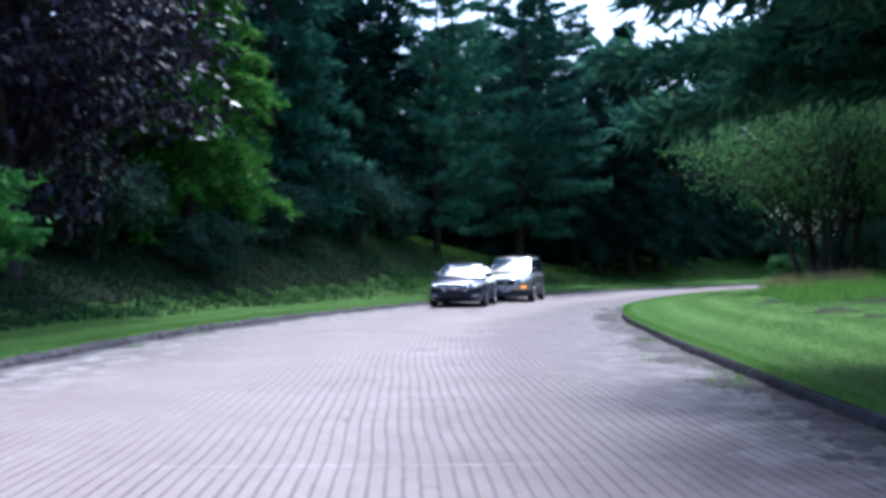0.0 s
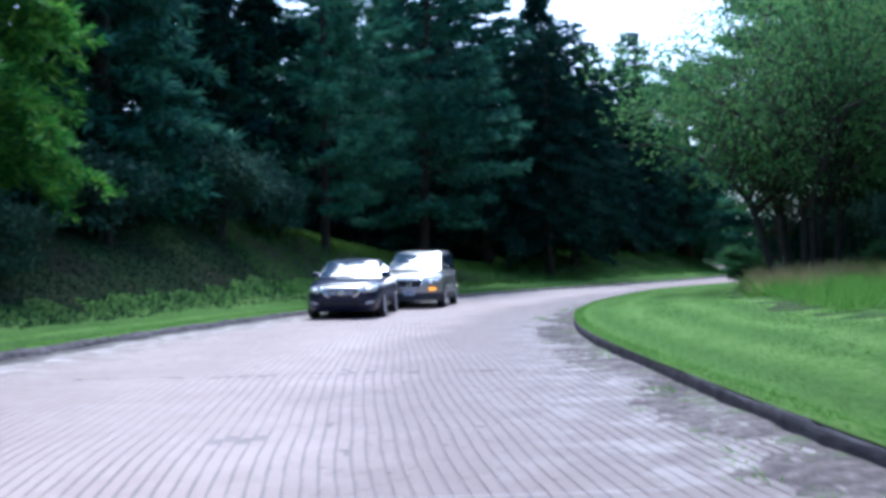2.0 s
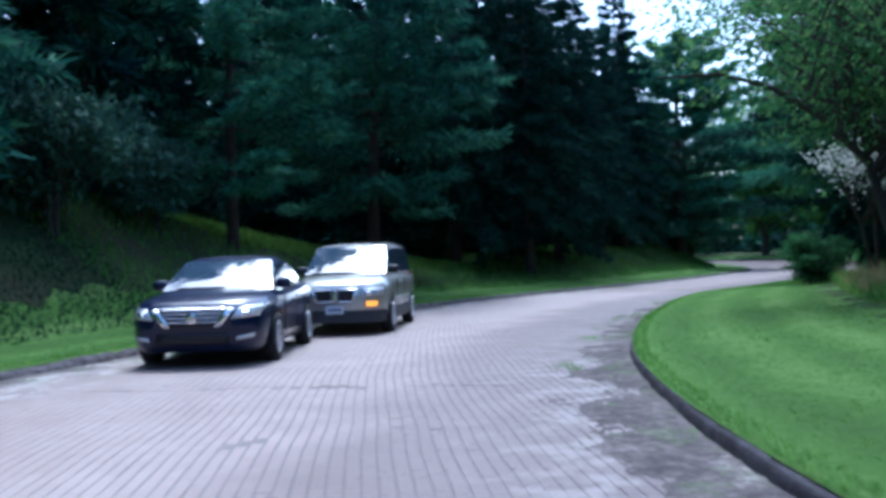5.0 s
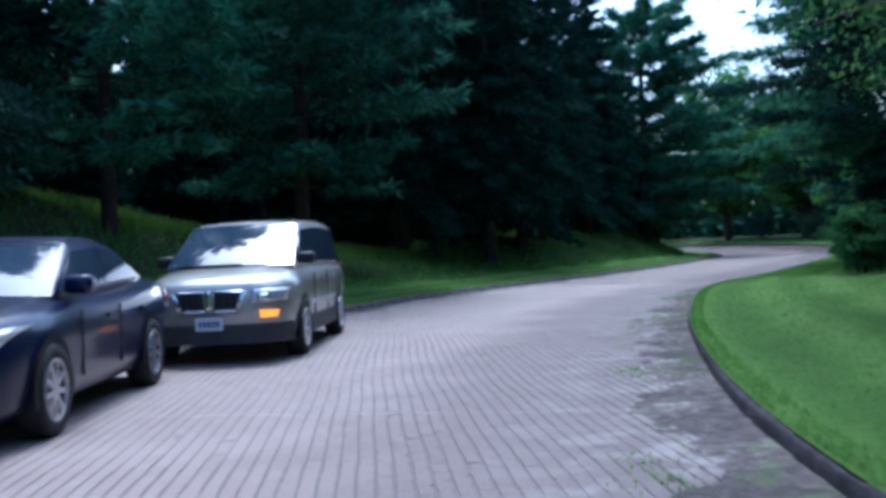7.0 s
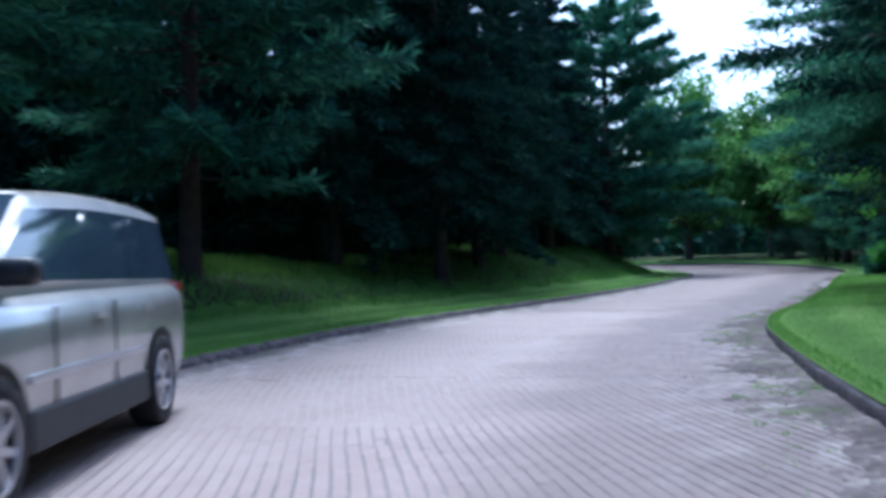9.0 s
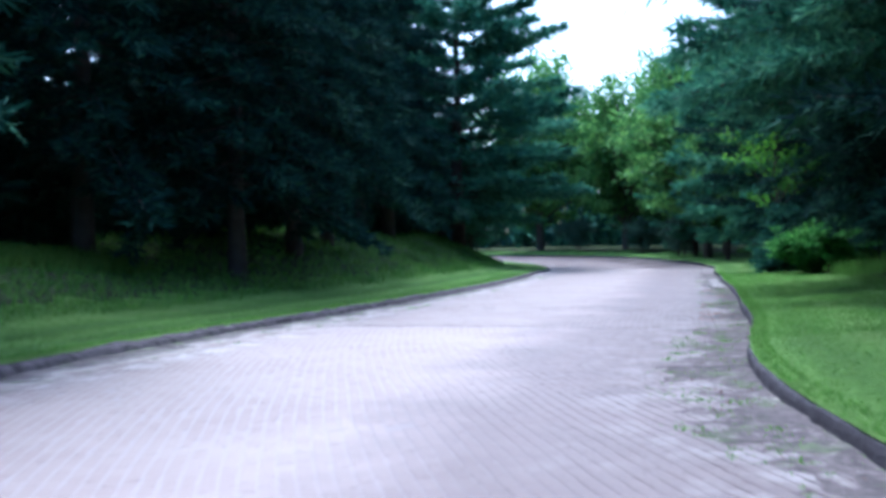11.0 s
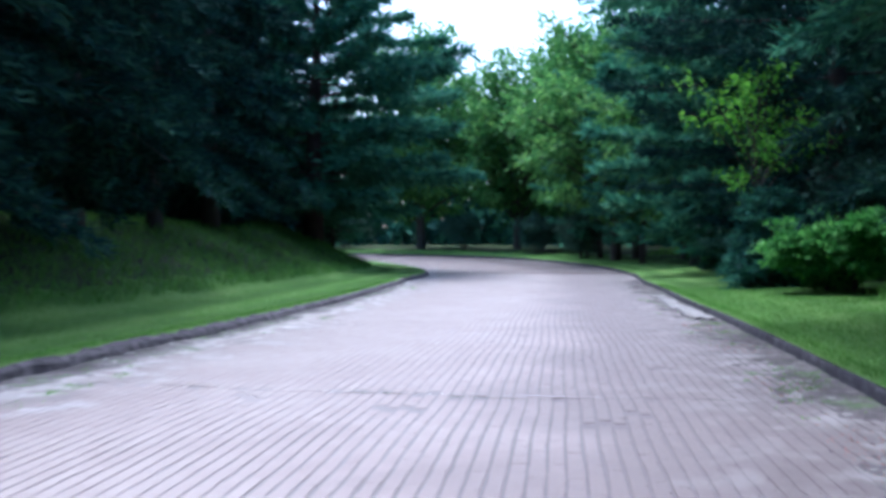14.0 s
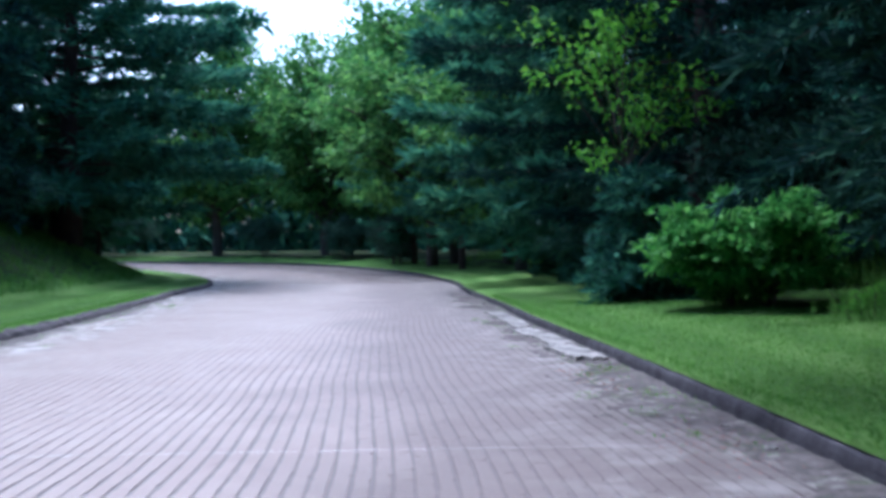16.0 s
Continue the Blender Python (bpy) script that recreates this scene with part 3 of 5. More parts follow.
pine_e = conifer("pine_tree", 15.5, 7.3, 1.6, 24, PINE, BARK_RED, "broad white pine with layered boughs above the bend", gap=0.8, per=7, droop=0.14, upturn=0.10, shape=0.42, spray=0.55, density=1.3, trunk_r=0.4)
pine_c = conifer("pine_tree", 11, 4.4, 2.8, 23, SPRUCE, BARK_RED, "dense dark pine whose boughs hang over the kerb", gap=0.32, per=10, droop=0.06, upturn=0.03, shape=0.85, low=1.0, spray=0.28, density=5.5, trunk_r=0.28, slim=0.22)
# same tree as pine_b, in the needles that carry painted shade
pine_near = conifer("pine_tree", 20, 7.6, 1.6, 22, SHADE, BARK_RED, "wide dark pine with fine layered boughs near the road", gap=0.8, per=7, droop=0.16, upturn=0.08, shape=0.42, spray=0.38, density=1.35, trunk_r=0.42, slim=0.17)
pine_high = conifer("pine_tree", 21, 6.7, 4.4, 25, PINE, BARK_RED, "tall wide pine whose high boughs reach towards the road", gap=0.5, per=9, droop=0.2, upturn=0.06, shape=0.4, spray=0.36, density=1.7, trunk_r=0.42, slim=0.17, low=0.9)
green_a = conifer("green_tree", 13, 3.7, 2.5, 31, FROND, BARK, "green tree with drooping fronds and yellow-green tips", gap=0.5, per=7, droop=0.6, upturn=0.0, shape=0.55, spray=0.4, density=1.1, low=0.9)
green_b = broadleaf("green_tree", 14, 5.4, 0.5, 32, GREEN, BARK, "full green broadleaf tree beside the road", clumps=150, leaves=110, leaf_len=0.4, spread=0.36, flat=0.4)
plum_a = broadleaf("plum_tree", 12, 5.2, 0.4, 33, PLUM, BARK, "dark purple-leaved tree at the edge of the lawn", clumps=130, leaves=210, leaf_len=0.24)
olive_a = broadleaf("multi_stem_tree", 11.5, 6.6, 2.0, 34, OLIVE, BARK, "spreading tree with dark arching stems and thin olive foliage", stems=8, thick=1.5, clumps=200, leaves=190, leaf_len=0.165, arch=True)
shrub_a = broadleaf("understory_bush", 3.8, 2.6, 0.2, 35, SCRUB, BARK, "grey-green bush in the shade under the trees", stems=4, clumps=52, leaves=115, leaf_len=0.24)
bush_a = broadleaf("bush", 2.35, 2.2, 0.0, 36, LUSH, BARK, "fresh green bush with tiers of leaves beside the lawn", stems=6, clumps=120, leaves=150, leaf_len=0.2, spread=0.34, flat=0.25, squash=1.05)
thicket_a = broadleaf("bush", 3.6, 2.6, 0.0, 39, THICKET, BARK, "dull green leafy bush growing under the trees beside the lawn", stems=6, clumps=90, leaves=130, leaf_len=0.2, spread=0.4, flat=0.4, squash=1.05)
lime_a = broadleaf("sapling", 6.4, 2.2, 2.2, 37, LIME, BARK, "young tree with bright yellow-green leaf sprays", thick=0.25, clumps=18, leaves=60, leaf_len=0.17, spread=0.45, flat=0.3)
pine_dark = conifer("pine_tree", 22, 6.3, 2.9, 26, SPRUCE, BARK_RED, "big dark pine with layered boughs on the grassy bank", gap=0.85, per=6, droop=0.12, upturn=0.12, shape=0.5, spray=0.48, density=1.15, trunk_r=0.24, slim=0.2)
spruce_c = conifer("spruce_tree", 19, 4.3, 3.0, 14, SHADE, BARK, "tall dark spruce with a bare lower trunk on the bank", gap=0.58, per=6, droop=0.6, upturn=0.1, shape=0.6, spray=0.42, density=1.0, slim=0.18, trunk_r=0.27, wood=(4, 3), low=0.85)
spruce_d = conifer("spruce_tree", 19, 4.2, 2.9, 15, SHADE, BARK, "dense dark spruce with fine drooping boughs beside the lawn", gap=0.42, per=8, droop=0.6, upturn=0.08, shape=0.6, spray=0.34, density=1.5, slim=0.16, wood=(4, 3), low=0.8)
weed_a = broadleaf("weed_bush", 0.95, 0.75, 0.0, 43, LIME, BARK, "low bright yellow-green plant at the lawn's edge", stems=5, thick=0.3, clumps=26, leaves=60, leaf_len=0.1, spread=0.4, flat=0.4)
low_a = conifer("young_spruce", 4.6, 2.4, 0.1, 41, SPRUCE, BARK, "low dark young spruce filling the wood's edge", gap=0.3, per=7, droop=0.3, upturn=0.1, shape=0.6, spray=0.52, density=0.55, wood=(3, 3))
blossom_a = broadleaf("flowering_shrub", 4.6, 2.2, 2.4, 38, BLOSSOM, BARK, "shrub with clusters of white blossom among the trees", stems=3, clumps=24, leaves=60, leaf_len=0.14)

TREES = [
    (plum_a, -6.1, 22.0, 1.12, 0), (green_a, -4.3, 31.2, 0.88, 40), (bush_a, -6.1, 16.4, 1.17, 10), (plum_a, -11.6, 20.9, 0.85, 130),
    (spruce_a, -2.7, 38.7, 0.85, 0), (spruce_b, -0.1, 47.6, 0.85, 0), (pine_a, 3.9, 48.5, 0.72, 0), (pine_dark, 8.6, 55.3, 0.90, 70),
    (spruce_c, 13.3, 64.7, 0.90, 80), (spruce_b, 17.5, 72.6, 1.00, 30), (spruce_c, 16.9, 64.7, 0.87, 150), (spruce_c, 19.7, 69.6, 0.93, 200),
    (spruce_c, 22.1, 74.0, 0.88, 250), (spruce_c, 25.3, 79.6, 0.84, 290), (spruce_a, 17.9, 85.2, 1.00, 300), (spruce_b, 28.9, 85.9, 0.95, 20), (spruce_b, 30.0, 90.7, 0.85, 75),
    (spruce_d, 33.9, 58.7, 0.95, 70), (pine_e, 36.9, 95.3, 1.1, 0), (spruce_b, 35.2, 104.8, 0.9, 40), (pine_near, 25.0, 45.3, 0.92, 20), (thicket_a, 19.2, 43.2, 0.38, 0), (thicket_a, 21.6, 37.6, 0.85, 30), (thicket_a, 22.6, 34.6, 0.9, 160), (thicket_a, 23.4, 40.8, 0.9, 80), (spruce_b, 38.4, 101.2, 0.74, 15), (thicket_a, 21.9, 47.7, 0.7, 120), (pine_a, 39.8, 99.5, 0.62, 200), (spruce_a, 11.8, 73.0, 1.03, 10), (spruce_b, 9.2, 66.0, 0.9, 35), (spruce_b, 4.3, 69.2, 0.99, 100), (spruce_a, -3.2, 62.5, 0.99, 200),
    (spruce_b, -6.2, 49.9, 0.99, 50), (spruce_a, -8.9, 38.1, 0.99, 120), (spruce_b, -10.3, 29.5, 0.99, 160), (spruce_a, -13.9, 16.1, 0.99, 190), (spruce_b, -11.2, 7.0, 0.90, 60),
    (spruce_a, 23.8, 92.6, 0.95, 60), (spruce_b, 21.1, 85.8, 0.9, 140), (spruce_b, 26.1, 93.8, 0.85, 15), (spruce_b, 31.4, 102.6, 0.90, 130), (spruce_a, 12.0, 89.8, 0.99, 170), (spruce_b, 2.5, 76.8, 0.99, 70), (spruce_a, -12.9, 55.2, 0.99, 90),
    (spruce_b, -2.8, 67.8, 0.99, 20), (spruce_a, -15.7, 42.9, 0.99, 240), (spruce_b, -17.5, 27.6, 0.99, 300), (spruce_a, 19.6, 100.8, 0.99, 210), (spruce_b, 6.4, 84.2, 1.03, 260),
    (spruce_a, 0.5, 66.5, 0.9, 310), (spruce_b, -3.5, 43.4, 0.81, 170), (spruce_b, 8.2, 70.8, 0.95, 190), (spruce_a, -7.6, 33.8, 0.81, 80),
    (shrub_a, 0.4, 41.2, 0.90, 0), (shrub_a, -2.2, 36.0, 0.81, 60), (shrub_a, 2.0, 45.1, 0.77, 100), (shrub_a, -5.8, 26.6, 0.90, 10), (shrub_a, -3.3, 29.4, 0.6, 220), (shrub_a, -8.5, 24.7, 0.99, 50),
    (shrub_a, -1.7, 51.5, 1.08, 150), (shrub_a, 4.1, 70.4, 1.1, 200), (shrub_a, 12.1, 69.1, 1.08, 250), (shrub_a, 21.5, 80.5, 1.08, 20), (shrub_a, 27.7, 88.9, 0.99, 80),
    (shrub_a, -8.5, 20.0, 0.90, 210), (shrub_a, 16.0, 78.6, 1.08, 20), (shrub_a, 33.4, 97.2, 0.99, 140), (shrub_a, 40.4, 102.6, 0.72, 40), (shrub_a, 35.2, 106.2, 1.17, 80),
    (pine_c, 9.2, 7.9, 1.0, 60), (pine_high, 28.3, 51.9, 1.0, 150), (spruce_d, 32.6, 55.8, 0.9, 80), (spruce_b, 26.7, 49.8, 0.8, 30), (green_b, 56.1, 95.8, 1.15, 70), (pine_a, 53.4, 90.5, 0.85, 170), (pine_a, 57.8, 99.3, 0.9, 20), (olive_a, 17.9, 35.7, 0.90, 0), (olive_a, 24.4, 43.4, 0.81, 100), (green_b, 26.2, 33.3, 0.90, 30), (green_b, 21.2, 24.7, 0.90, 80),
    (shrub_a, 19.9, 32.8, 0.81, 60), (shrub_a, 22.1, 39.5, 0.81, 100), (shrub_a, 25.2, 46.4, 0.81, 10), (blossom_a, 19.4, 40.6, 0.90, 0),
    (pine_near, 40.8, 68.7, 0.90, 110), (spruce_d, 37.5, 59.1, 0.95, 20), (pine_near, 30.4, 47.0, 0.85, 50), (pine_b, 46.5, 75.8, 1.0, 200), (bush_a, 34.7, 63.8, 0.61, 0),
    (spruce_b, 40.4, 61.8, 0.77, 60), (spruce_b, 34.0, 54.9, 0.81, 110), (shrub_a, 38.6, 64.7, 0.99, 70), (shrub_a, 41.9, 70.6, 0.99, 120), (shrub_a, 47.0, 77.7, 0.99, 150),
    # the pine_high in this row is an added canopy, out of view, shading the lawn
    (lime_a, 36.2, 67.3, 0.95, 0), (weed_a, 33.4, 61.3, 0.5, 0), (weed_a, 32.9, 60.6, 0.4, 120), (pine_high, 32.4, 56.6, 1.0, 40), (thicket_a, 35.4, 61.4, 0.42, 50), (thicket_a, 34.3, 59.6, 0.4, 200), (low_a, 35.9, 66.5, 0.5, 0), (green_b, 52.8, 86.1, 0.85, 10), (green_b, 58.1, 96.3, 0.90, 60), (green_b, 57.2, 91.3, 0.90, 80), (green_b, 61.7, 104.4, 1.0, 110), (green_b, 62.6, 115.2, 1.03, 150),
    (green_b, 59.5, 125.1, 1.25, 200), (green_b, 52.2, 135.0, 0.90, 240), (green_b, 42.4, 142.2, 0.90, 280), (pine_a, 53.0, 79.6, 0.90, 80), (green_b, 33.4, 144.9, 0.99, 20), (green_b, 24.4, 145.8, 0.99, 120),
    (spruce_b, 47.2, 63.3, 0.90, 20), (spruce_b, 41.6, 51.3, 0.90, 60), (green_b, 65.8, 112.3, 1.1, 30),
    (shrub_a, 57.4, 100.4, 0.90, 60), (shrub_a, 60.8, 109.8, 0.90, 20), (shrub_a, 60.4, 119.7, 0.90, 90), (shrub_a, 55.0, 130.5, 0.99, 30), (shrub_a, 46.0, 138.2, 0.99, 10),
    # trees out of view round the start, added to close off the light
    (green_b, 15.8, 16.1, 0.72, 40), (spruce_a, 19.4, 5.2, 0.90, 40), (spruce_b, 14.0, -11.0, 0.90, 70), (spruce_a, -10.3, -2.0, 0.90, 20), (spruce_b, -11.2, -16.4, 0.90, 60),
    (spruce_b, 33.6, 39.1, 0.90, 40), (spruce_a, 31.1, 26.6, 0.90, 40),
    (low_a, -9.5, 20.0, 1.0, 0), (low_a, -8.8, 24.5, 1.0, 50), (low_a, -7.2, 29.5, 1.0, 90), (low_a, -6.0, 33.0, 0.9, 130), (low_a, -4.2, 38.5, 0.9, 160), (low_a, -3.0, 43.5, 1.0, 210),
    (low_a, -0.5, 47.5, 1.0, 250), (low_a, 2.1, 66.1, 1.2, 300), (low_a, 6.6, 71.3, 1.2, 20), (low_a, 12.6, 68.8, 1.1, 60), (low_a, 15.1, 74.3, 1.1, 110), (low_a, 19.1, 79.8, 1.1, 150),
    (low_a, 26.1, 86.3, 1.1, 190), (low_a, 30.6, 92.8, 1.0, 230), (low_a, 40.1, 69.8, 1.0, 10), (low_a, 43.1, 73.8, 1.0, 70), (low_a, 47.1, 78.3, 1.0, 120), (low_a, 38.1, 61.8, 1.0, 200),
]
used = set()
for kind, x, y, size, turn in TREES:
    row, off = road_at(np.array([x]), np.array([y]))
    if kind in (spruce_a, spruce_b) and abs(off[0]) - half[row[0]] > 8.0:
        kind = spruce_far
    if kind.name in used:
        stand(kind, x, y, size, turn)
    else:
        used.add(kind.name)
        place(kind, x, y, size, turn)

# ---- far woods behind the trees that stand singly ----
rng = np.random.default_rng(5)
belt = []
WOODS = [(-25, 0), (-27, 27), (-23, 50), (-14, 72), (-4, 88), (9, 104), (23, 112), (32, 135), (18, 155), (45, 151), (65, 142), (76, 124), (77, 104), (70, 86), (59, 70), (52, 56), (43, 38), (38, 22), (31, 4), (25, -18), (0, -38), (-22, -22)]
line = spline(WOODS + [WOODS[0]], 2.0)
for x, y in line:
    n = 420
    top = rng.uniform(9, 15)
    z = rng.uniform(0, 1, n) ** 1.25 * top - 0.5
    wide = 3.2 * (1 - 0.6 * z / top)
    c = np.stack([x + rng.normal(size=n) * wide, y + rng.normal(size=n) * wide, z + 0.5], 1)
    belt.append(slivers(c, rng.normal(size=(n, 3)) + (0, 0, -0.4), rng.uniform(0.8, 1.7, n), rng.uniform(0.45, 1.05, n), rng))
woods = leaves_mesh("far_woods", np.concatenate(belt), SPRUCE)
tagged(woods, "dense dark woodland beyond the trees along the road", "woodland", kind="stuff")


# ---- grasses ----
def blades(name, label, s0, s1, side, d0, d1, count, tall, wide, mat, seed, lean=0.35, category="grass", patch=None):
    """Blades scattered along one side of the road, d metres beyond the kerb."""
    rng = np.random.default_rng(seed)
    s = rng.uniform(s0, s1, count)
    d = rng.uniform(d0, d1, count)
    if patch:
        keep = np.sin(s * patch + 3 * np.sin(s * 0.31)) + np.cos(d * 2.2 + s * 0.6) + rng.normal(size=count) * 0.5 > 0.3
        s, d = s[keep], d[keep]
    n = len(s)
    i = np.clip(np.searchsorted(even, s), 0, len(even) - 1)
    p = mid_line[i] + right_way[i] * ((half[i] + d) * side)[:, None] + tangent[i] * (s - even[i])[:, None]
    gz = np.where(d > 0.02, np.maximum(ground_height(p[:, 0], p[:, 1])[0], lift[i] + 0.1), lift[i] - 0.01)
    base = np.stack([p[:, 0], p[:, 1], gz], 1)
    base[:, 2] += 0.02 * (d > 0.02)
    way = rng.normal(size=(n, 3)) * lean + (0, 0, 1)
    q = slivers(base, way, tall * rng.uniform(0.5, 1.3, n), wide * rng.uniform(0.6, 1.3, n), rng)
    return tagged(leaves_mesh(name, q, mat), label, category, kind="stuff")


def tufts(name, label, s0, s1, side, clumps, tall, wide, seed):
    """Clumps of weeds in a gutter, thicker towards the kerb and along some stretches."""
    rng = np.random.default_rng(seed)
    s = rng.uniform(s0, s1, clumps)
    d = np.minimum(rng.exponential(0.28, clumps), 0.8)
    thick = np.array([noise.fractal(Vector((a * 0.35, b * 0.6, seed)), 1.0, 2.0, 3) for a, b in zip(s, d)]) + 0.15
    per = np.clip((thick * 90).astype(int), 0, 70)
    s, d = np.repeat(s, per), np.repeat(d, per)
    size = np.repeat(rng.uniform(0.03, 0.12, clumps), per)
    n = len(s)
    s = s + rng.normal(size=n) * size * 1.6
    d = np.maximum(d + rng.normal(size=n) * size * 0.8, 0.0)
    i = np.clip(np.searchsorted(even, s), 0, len(even) - 1)
    p = mid_line[i] + right_way[i] * ((half[i] - d) * side)[:, None] + tangent[i] * (s - even[i])[:, None]
    base = np.stack([p[:, 0], p[:, 1], lift[i] - 0.005], 1)
    q = slivers(base, rng.normal(size=(n, 3)) * 0.8 + (0, 0, 0.8), tall * rng.uniform(0.3, 1.2, n), wide * rng.uniform(0.6, 1.4, n), rng)
    return tagged(leaves_mesh(name, q, BLADES), label, "weeds", kind="stuff")


blades("lawn_grass", "short mown green grass of the roadside lawn", 36, 118, 1, 0.06, 5.5, 60000, 0.022, 0.022, BLADES, 1, 1.6)
blades("lawn_grass", "uneven green grass of the shaded lawn", 90, 116, 1, 0.15, 4.0, 60000, 0.035, 0.012, BLADES, 41, 1.0)
blades("lawn_grass", "short green grass between kerb and bank", 40, 125, -1, 0.12, 3.4, 45000, 0.025, 0.022, BLADES, 2, 1.5)
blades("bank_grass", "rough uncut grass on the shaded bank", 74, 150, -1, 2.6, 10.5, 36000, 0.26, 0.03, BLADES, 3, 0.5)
# plants added to carry the bank's shade in their colour
blades("ground_cover", "low plants on the bank, coloured dark for the shade under the trees", 40, 75, -1, 2.2, 11.0, 90000, 0.13, 0.024, COVER, 33, 0.8, "plants")
# the crest's sunlit strip, made by grass of a brighter colour
blades("sun_tinted_grass", "grass on the bank's crest, its yellow-green colour standing in for sunlight", 82, 99, -1, 5.4, 8.4, 15000, 0.3, 0.03, SUN_TINTED, 23, 0.45)
blades("tall_grass", "tall straw-coloured grass at the lawn's edge", 66, 82, 1, 4.0, 6.8, 11000, 0.6, 0.02, STRAW, 4, 0.45, patch=0.8)
blades("tall_grass", "uncut green grass at the lawn's edge", 60, 84, 1, 3.9, 7.8, 18000, 0.38, 0.022, BLADES, 14, 0.5)
blades("tall_grass", "uncut green grass under the trees", 74, 150, 1, 5.0, 8.8, 22000, 0.5, 0.03, BLADES, 6, 0.3)
tufts("weed_tuft", "clumps of low weeds growing in the sandy gutter", 44, 118, 1, 700, 0.035, 0.011, 7)
tufts("weed_tuft", "clumps of low weeds growing beside the crumbled kerb", 60, 122, -1, 500, 0.035, 0.011, 17)
blades("kerb_grass", "longer grass hanging over the kerb", 36, 120, 1, 0.03, 0.2, 20000, 0.06, 0.011, BLADES, 15, 0.9)
blades("kerb_grass", "longer grass hanging over the kerb", 40, 124, -1, 0.10, 0.24, 12000, 0.07, 0.014, BLADES, 16, 0.9)
blades("weed_tuft", "low weeds growing along the kerb", 40, 122, -1, -0.4, 0.05, 5000, 0.05, 0.02, BLADES, 8, 1.0, "weeds", 0.9)
blades("leaf_litter", "drift of dry reddish needles along the kerb", 95, 107, 1, -0.75, -0.03, 22000, 0.024, 0.009, plain("dry_needles", (0.30, 0.12, 0.095), 0.9), 29, 3.0, "litter", 1.1)
blades("tall_weeds", "uncut weeds and seed stalks beside the bush", 105.5, 110, 1, 2.8, 5.6, 7000, 0.42, 0.011, BLADES, 31, 0.45, "weeds", 1.1)
blades("leaf_litter", "dry brown leaves and twigs in the gutter", 45, 112, 1, -0.6, 0.0, 5000, 0.03, 0.016, plain("dry_leaves", (0.16, 0.085, 0.05), 0.9), 9, 3.0, "litter", 0.7)


# ---- cars ----
from mathutils.bvhtree import BVHTree

SKINS = {}


def part(name, bm, mat, parent, label="", shade=False):
    """Links a bmesh as one mesh under a thing or a part."""
    me = bpy.data.meshes.new(name)
    bmesh.ops.recalc_face_normals(bm, faces=bm.faces[:])
    bm.to_mesh(me)
    bm.free()
    me.materials.append(mat)
    if shade:
        me.polygons.foreach_set("use_smooth", [True] * len(me.polygons))
        if mat == GLASS:
            me.set_sharp_from_angle(angle=1.0)
    ob = new(name, me)
    ob.parent = parent
    if label:
        ob["label"] = label
    return ob


def box(x0, x1, y0, y1, z0, z1, bevel=0.01, bm=None):
    bm = bm or bmesh.new()
    r = bmesh.ops.create_cube(bm, size=1.0, matrix=Matrix.Translation(((x0 + x1) / 2, (y0 + y1) / 2, (z0 + z1) / 2)) @ Matrix.Diagonal((x1 - x0, y1 - y0, z1 - z0, 1)))
    if bevel:
        edges = list({e for v in r["verts"] for e in v.link_edges})
        bmesh.ops.bevel(bm, geom=edges, offset=bevel, segments=2, affect="EDGES", profile=0.6)
    return bm


def loft(rings, cap=True):
    """A closed skin over rings of equal length."""
    bm = bmesh.new()
    vs = [[bm.verts.new(p) for p in ring] for ring in rings]
    n = len(rings[0])
    for a, b in zip(vs, vs[1:]):
        for k in range(n):
            bm.faces.new((a[k], a[(k + 1) % n], b[(k + 1) % n], b[k]))
    if cap:
        bm.faces.new(vs[0])
        bm.faces.new(vs[-1])
    return bm


def lathe(profile, sides=28, cap=False):
    """Turned round the y axis: profile of (radius, y)."""
    return loft([[(r * math.cos(2 * math.pi * k / sides), y, r * math.sin(2 * math.pi * k / sides)) for k in range(sides)] for r, y in profile], cap)


def patch(grid, thick=0.012):
    """A thin curved panel from a grid of points, with its own thickness."""
    bm = bmesh.new()
    vs = [[bm.verts.new(p) for p in row] for row in grid]
    for a, b in zip(vs, vs[1:]):
        for k in range(len(a) - 1):
            bm.faces.new((a[k], a[k + 1], b[k + 1], b[k]))
    bmesh.ops.recalc_face_normals(bm, faces=bm.faces[:])
    bmesh.ops.solidify(bm, geom=bm.faces[:], thickness=thick)
    return bm


def grid_between(a, b, c, d, nu=6, nv=4, bulge=(0, 0, 0)):
    """Points between four corners (a-b along the bottom, d-c along the top), bowed outwards."""
    a, b, c, d, o = (np.array(p, float) for p in (a, b, c, d, bulge))
    return [[tuple((a * (1 - u) + b * u) * (1 - v) + (d * (1 - u) + c * u) * v + o * (4 * u * (1 - u)) * (0.5 + 2 * v * (1 - v))) for u in np.linspace(0, 1, nu)] for v in np.linspace(0, 1, nv)]


def paint(name, col, rough=0.25, metal=0.0, coat=1.0):
    m, nt, p = material(name, rough, metal, 0.5)
    f = noise_node(nt, 3.0, 5, coords(nt))
    nt.links.new(ramp_node(nt, f, [(0.3, tuple(c * 0.85 for c in col)), (0.7, tuple(min(1, c * 1.12) for c in col))]), p.inputs["Base Color"])
    p.inputs["Coat Weight"].default_value = coat
    p.inputs["Coat Roughness"].default_value = 0.06
    return m


NAVY = paint("navy_paint", (0.004, 0.008, 0.036), 0.3, 0.0, 0.45)
NAVY.node_tree.nodes["Principled BSDF"].inputs["Specular IOR Level"].default_value = 0.22
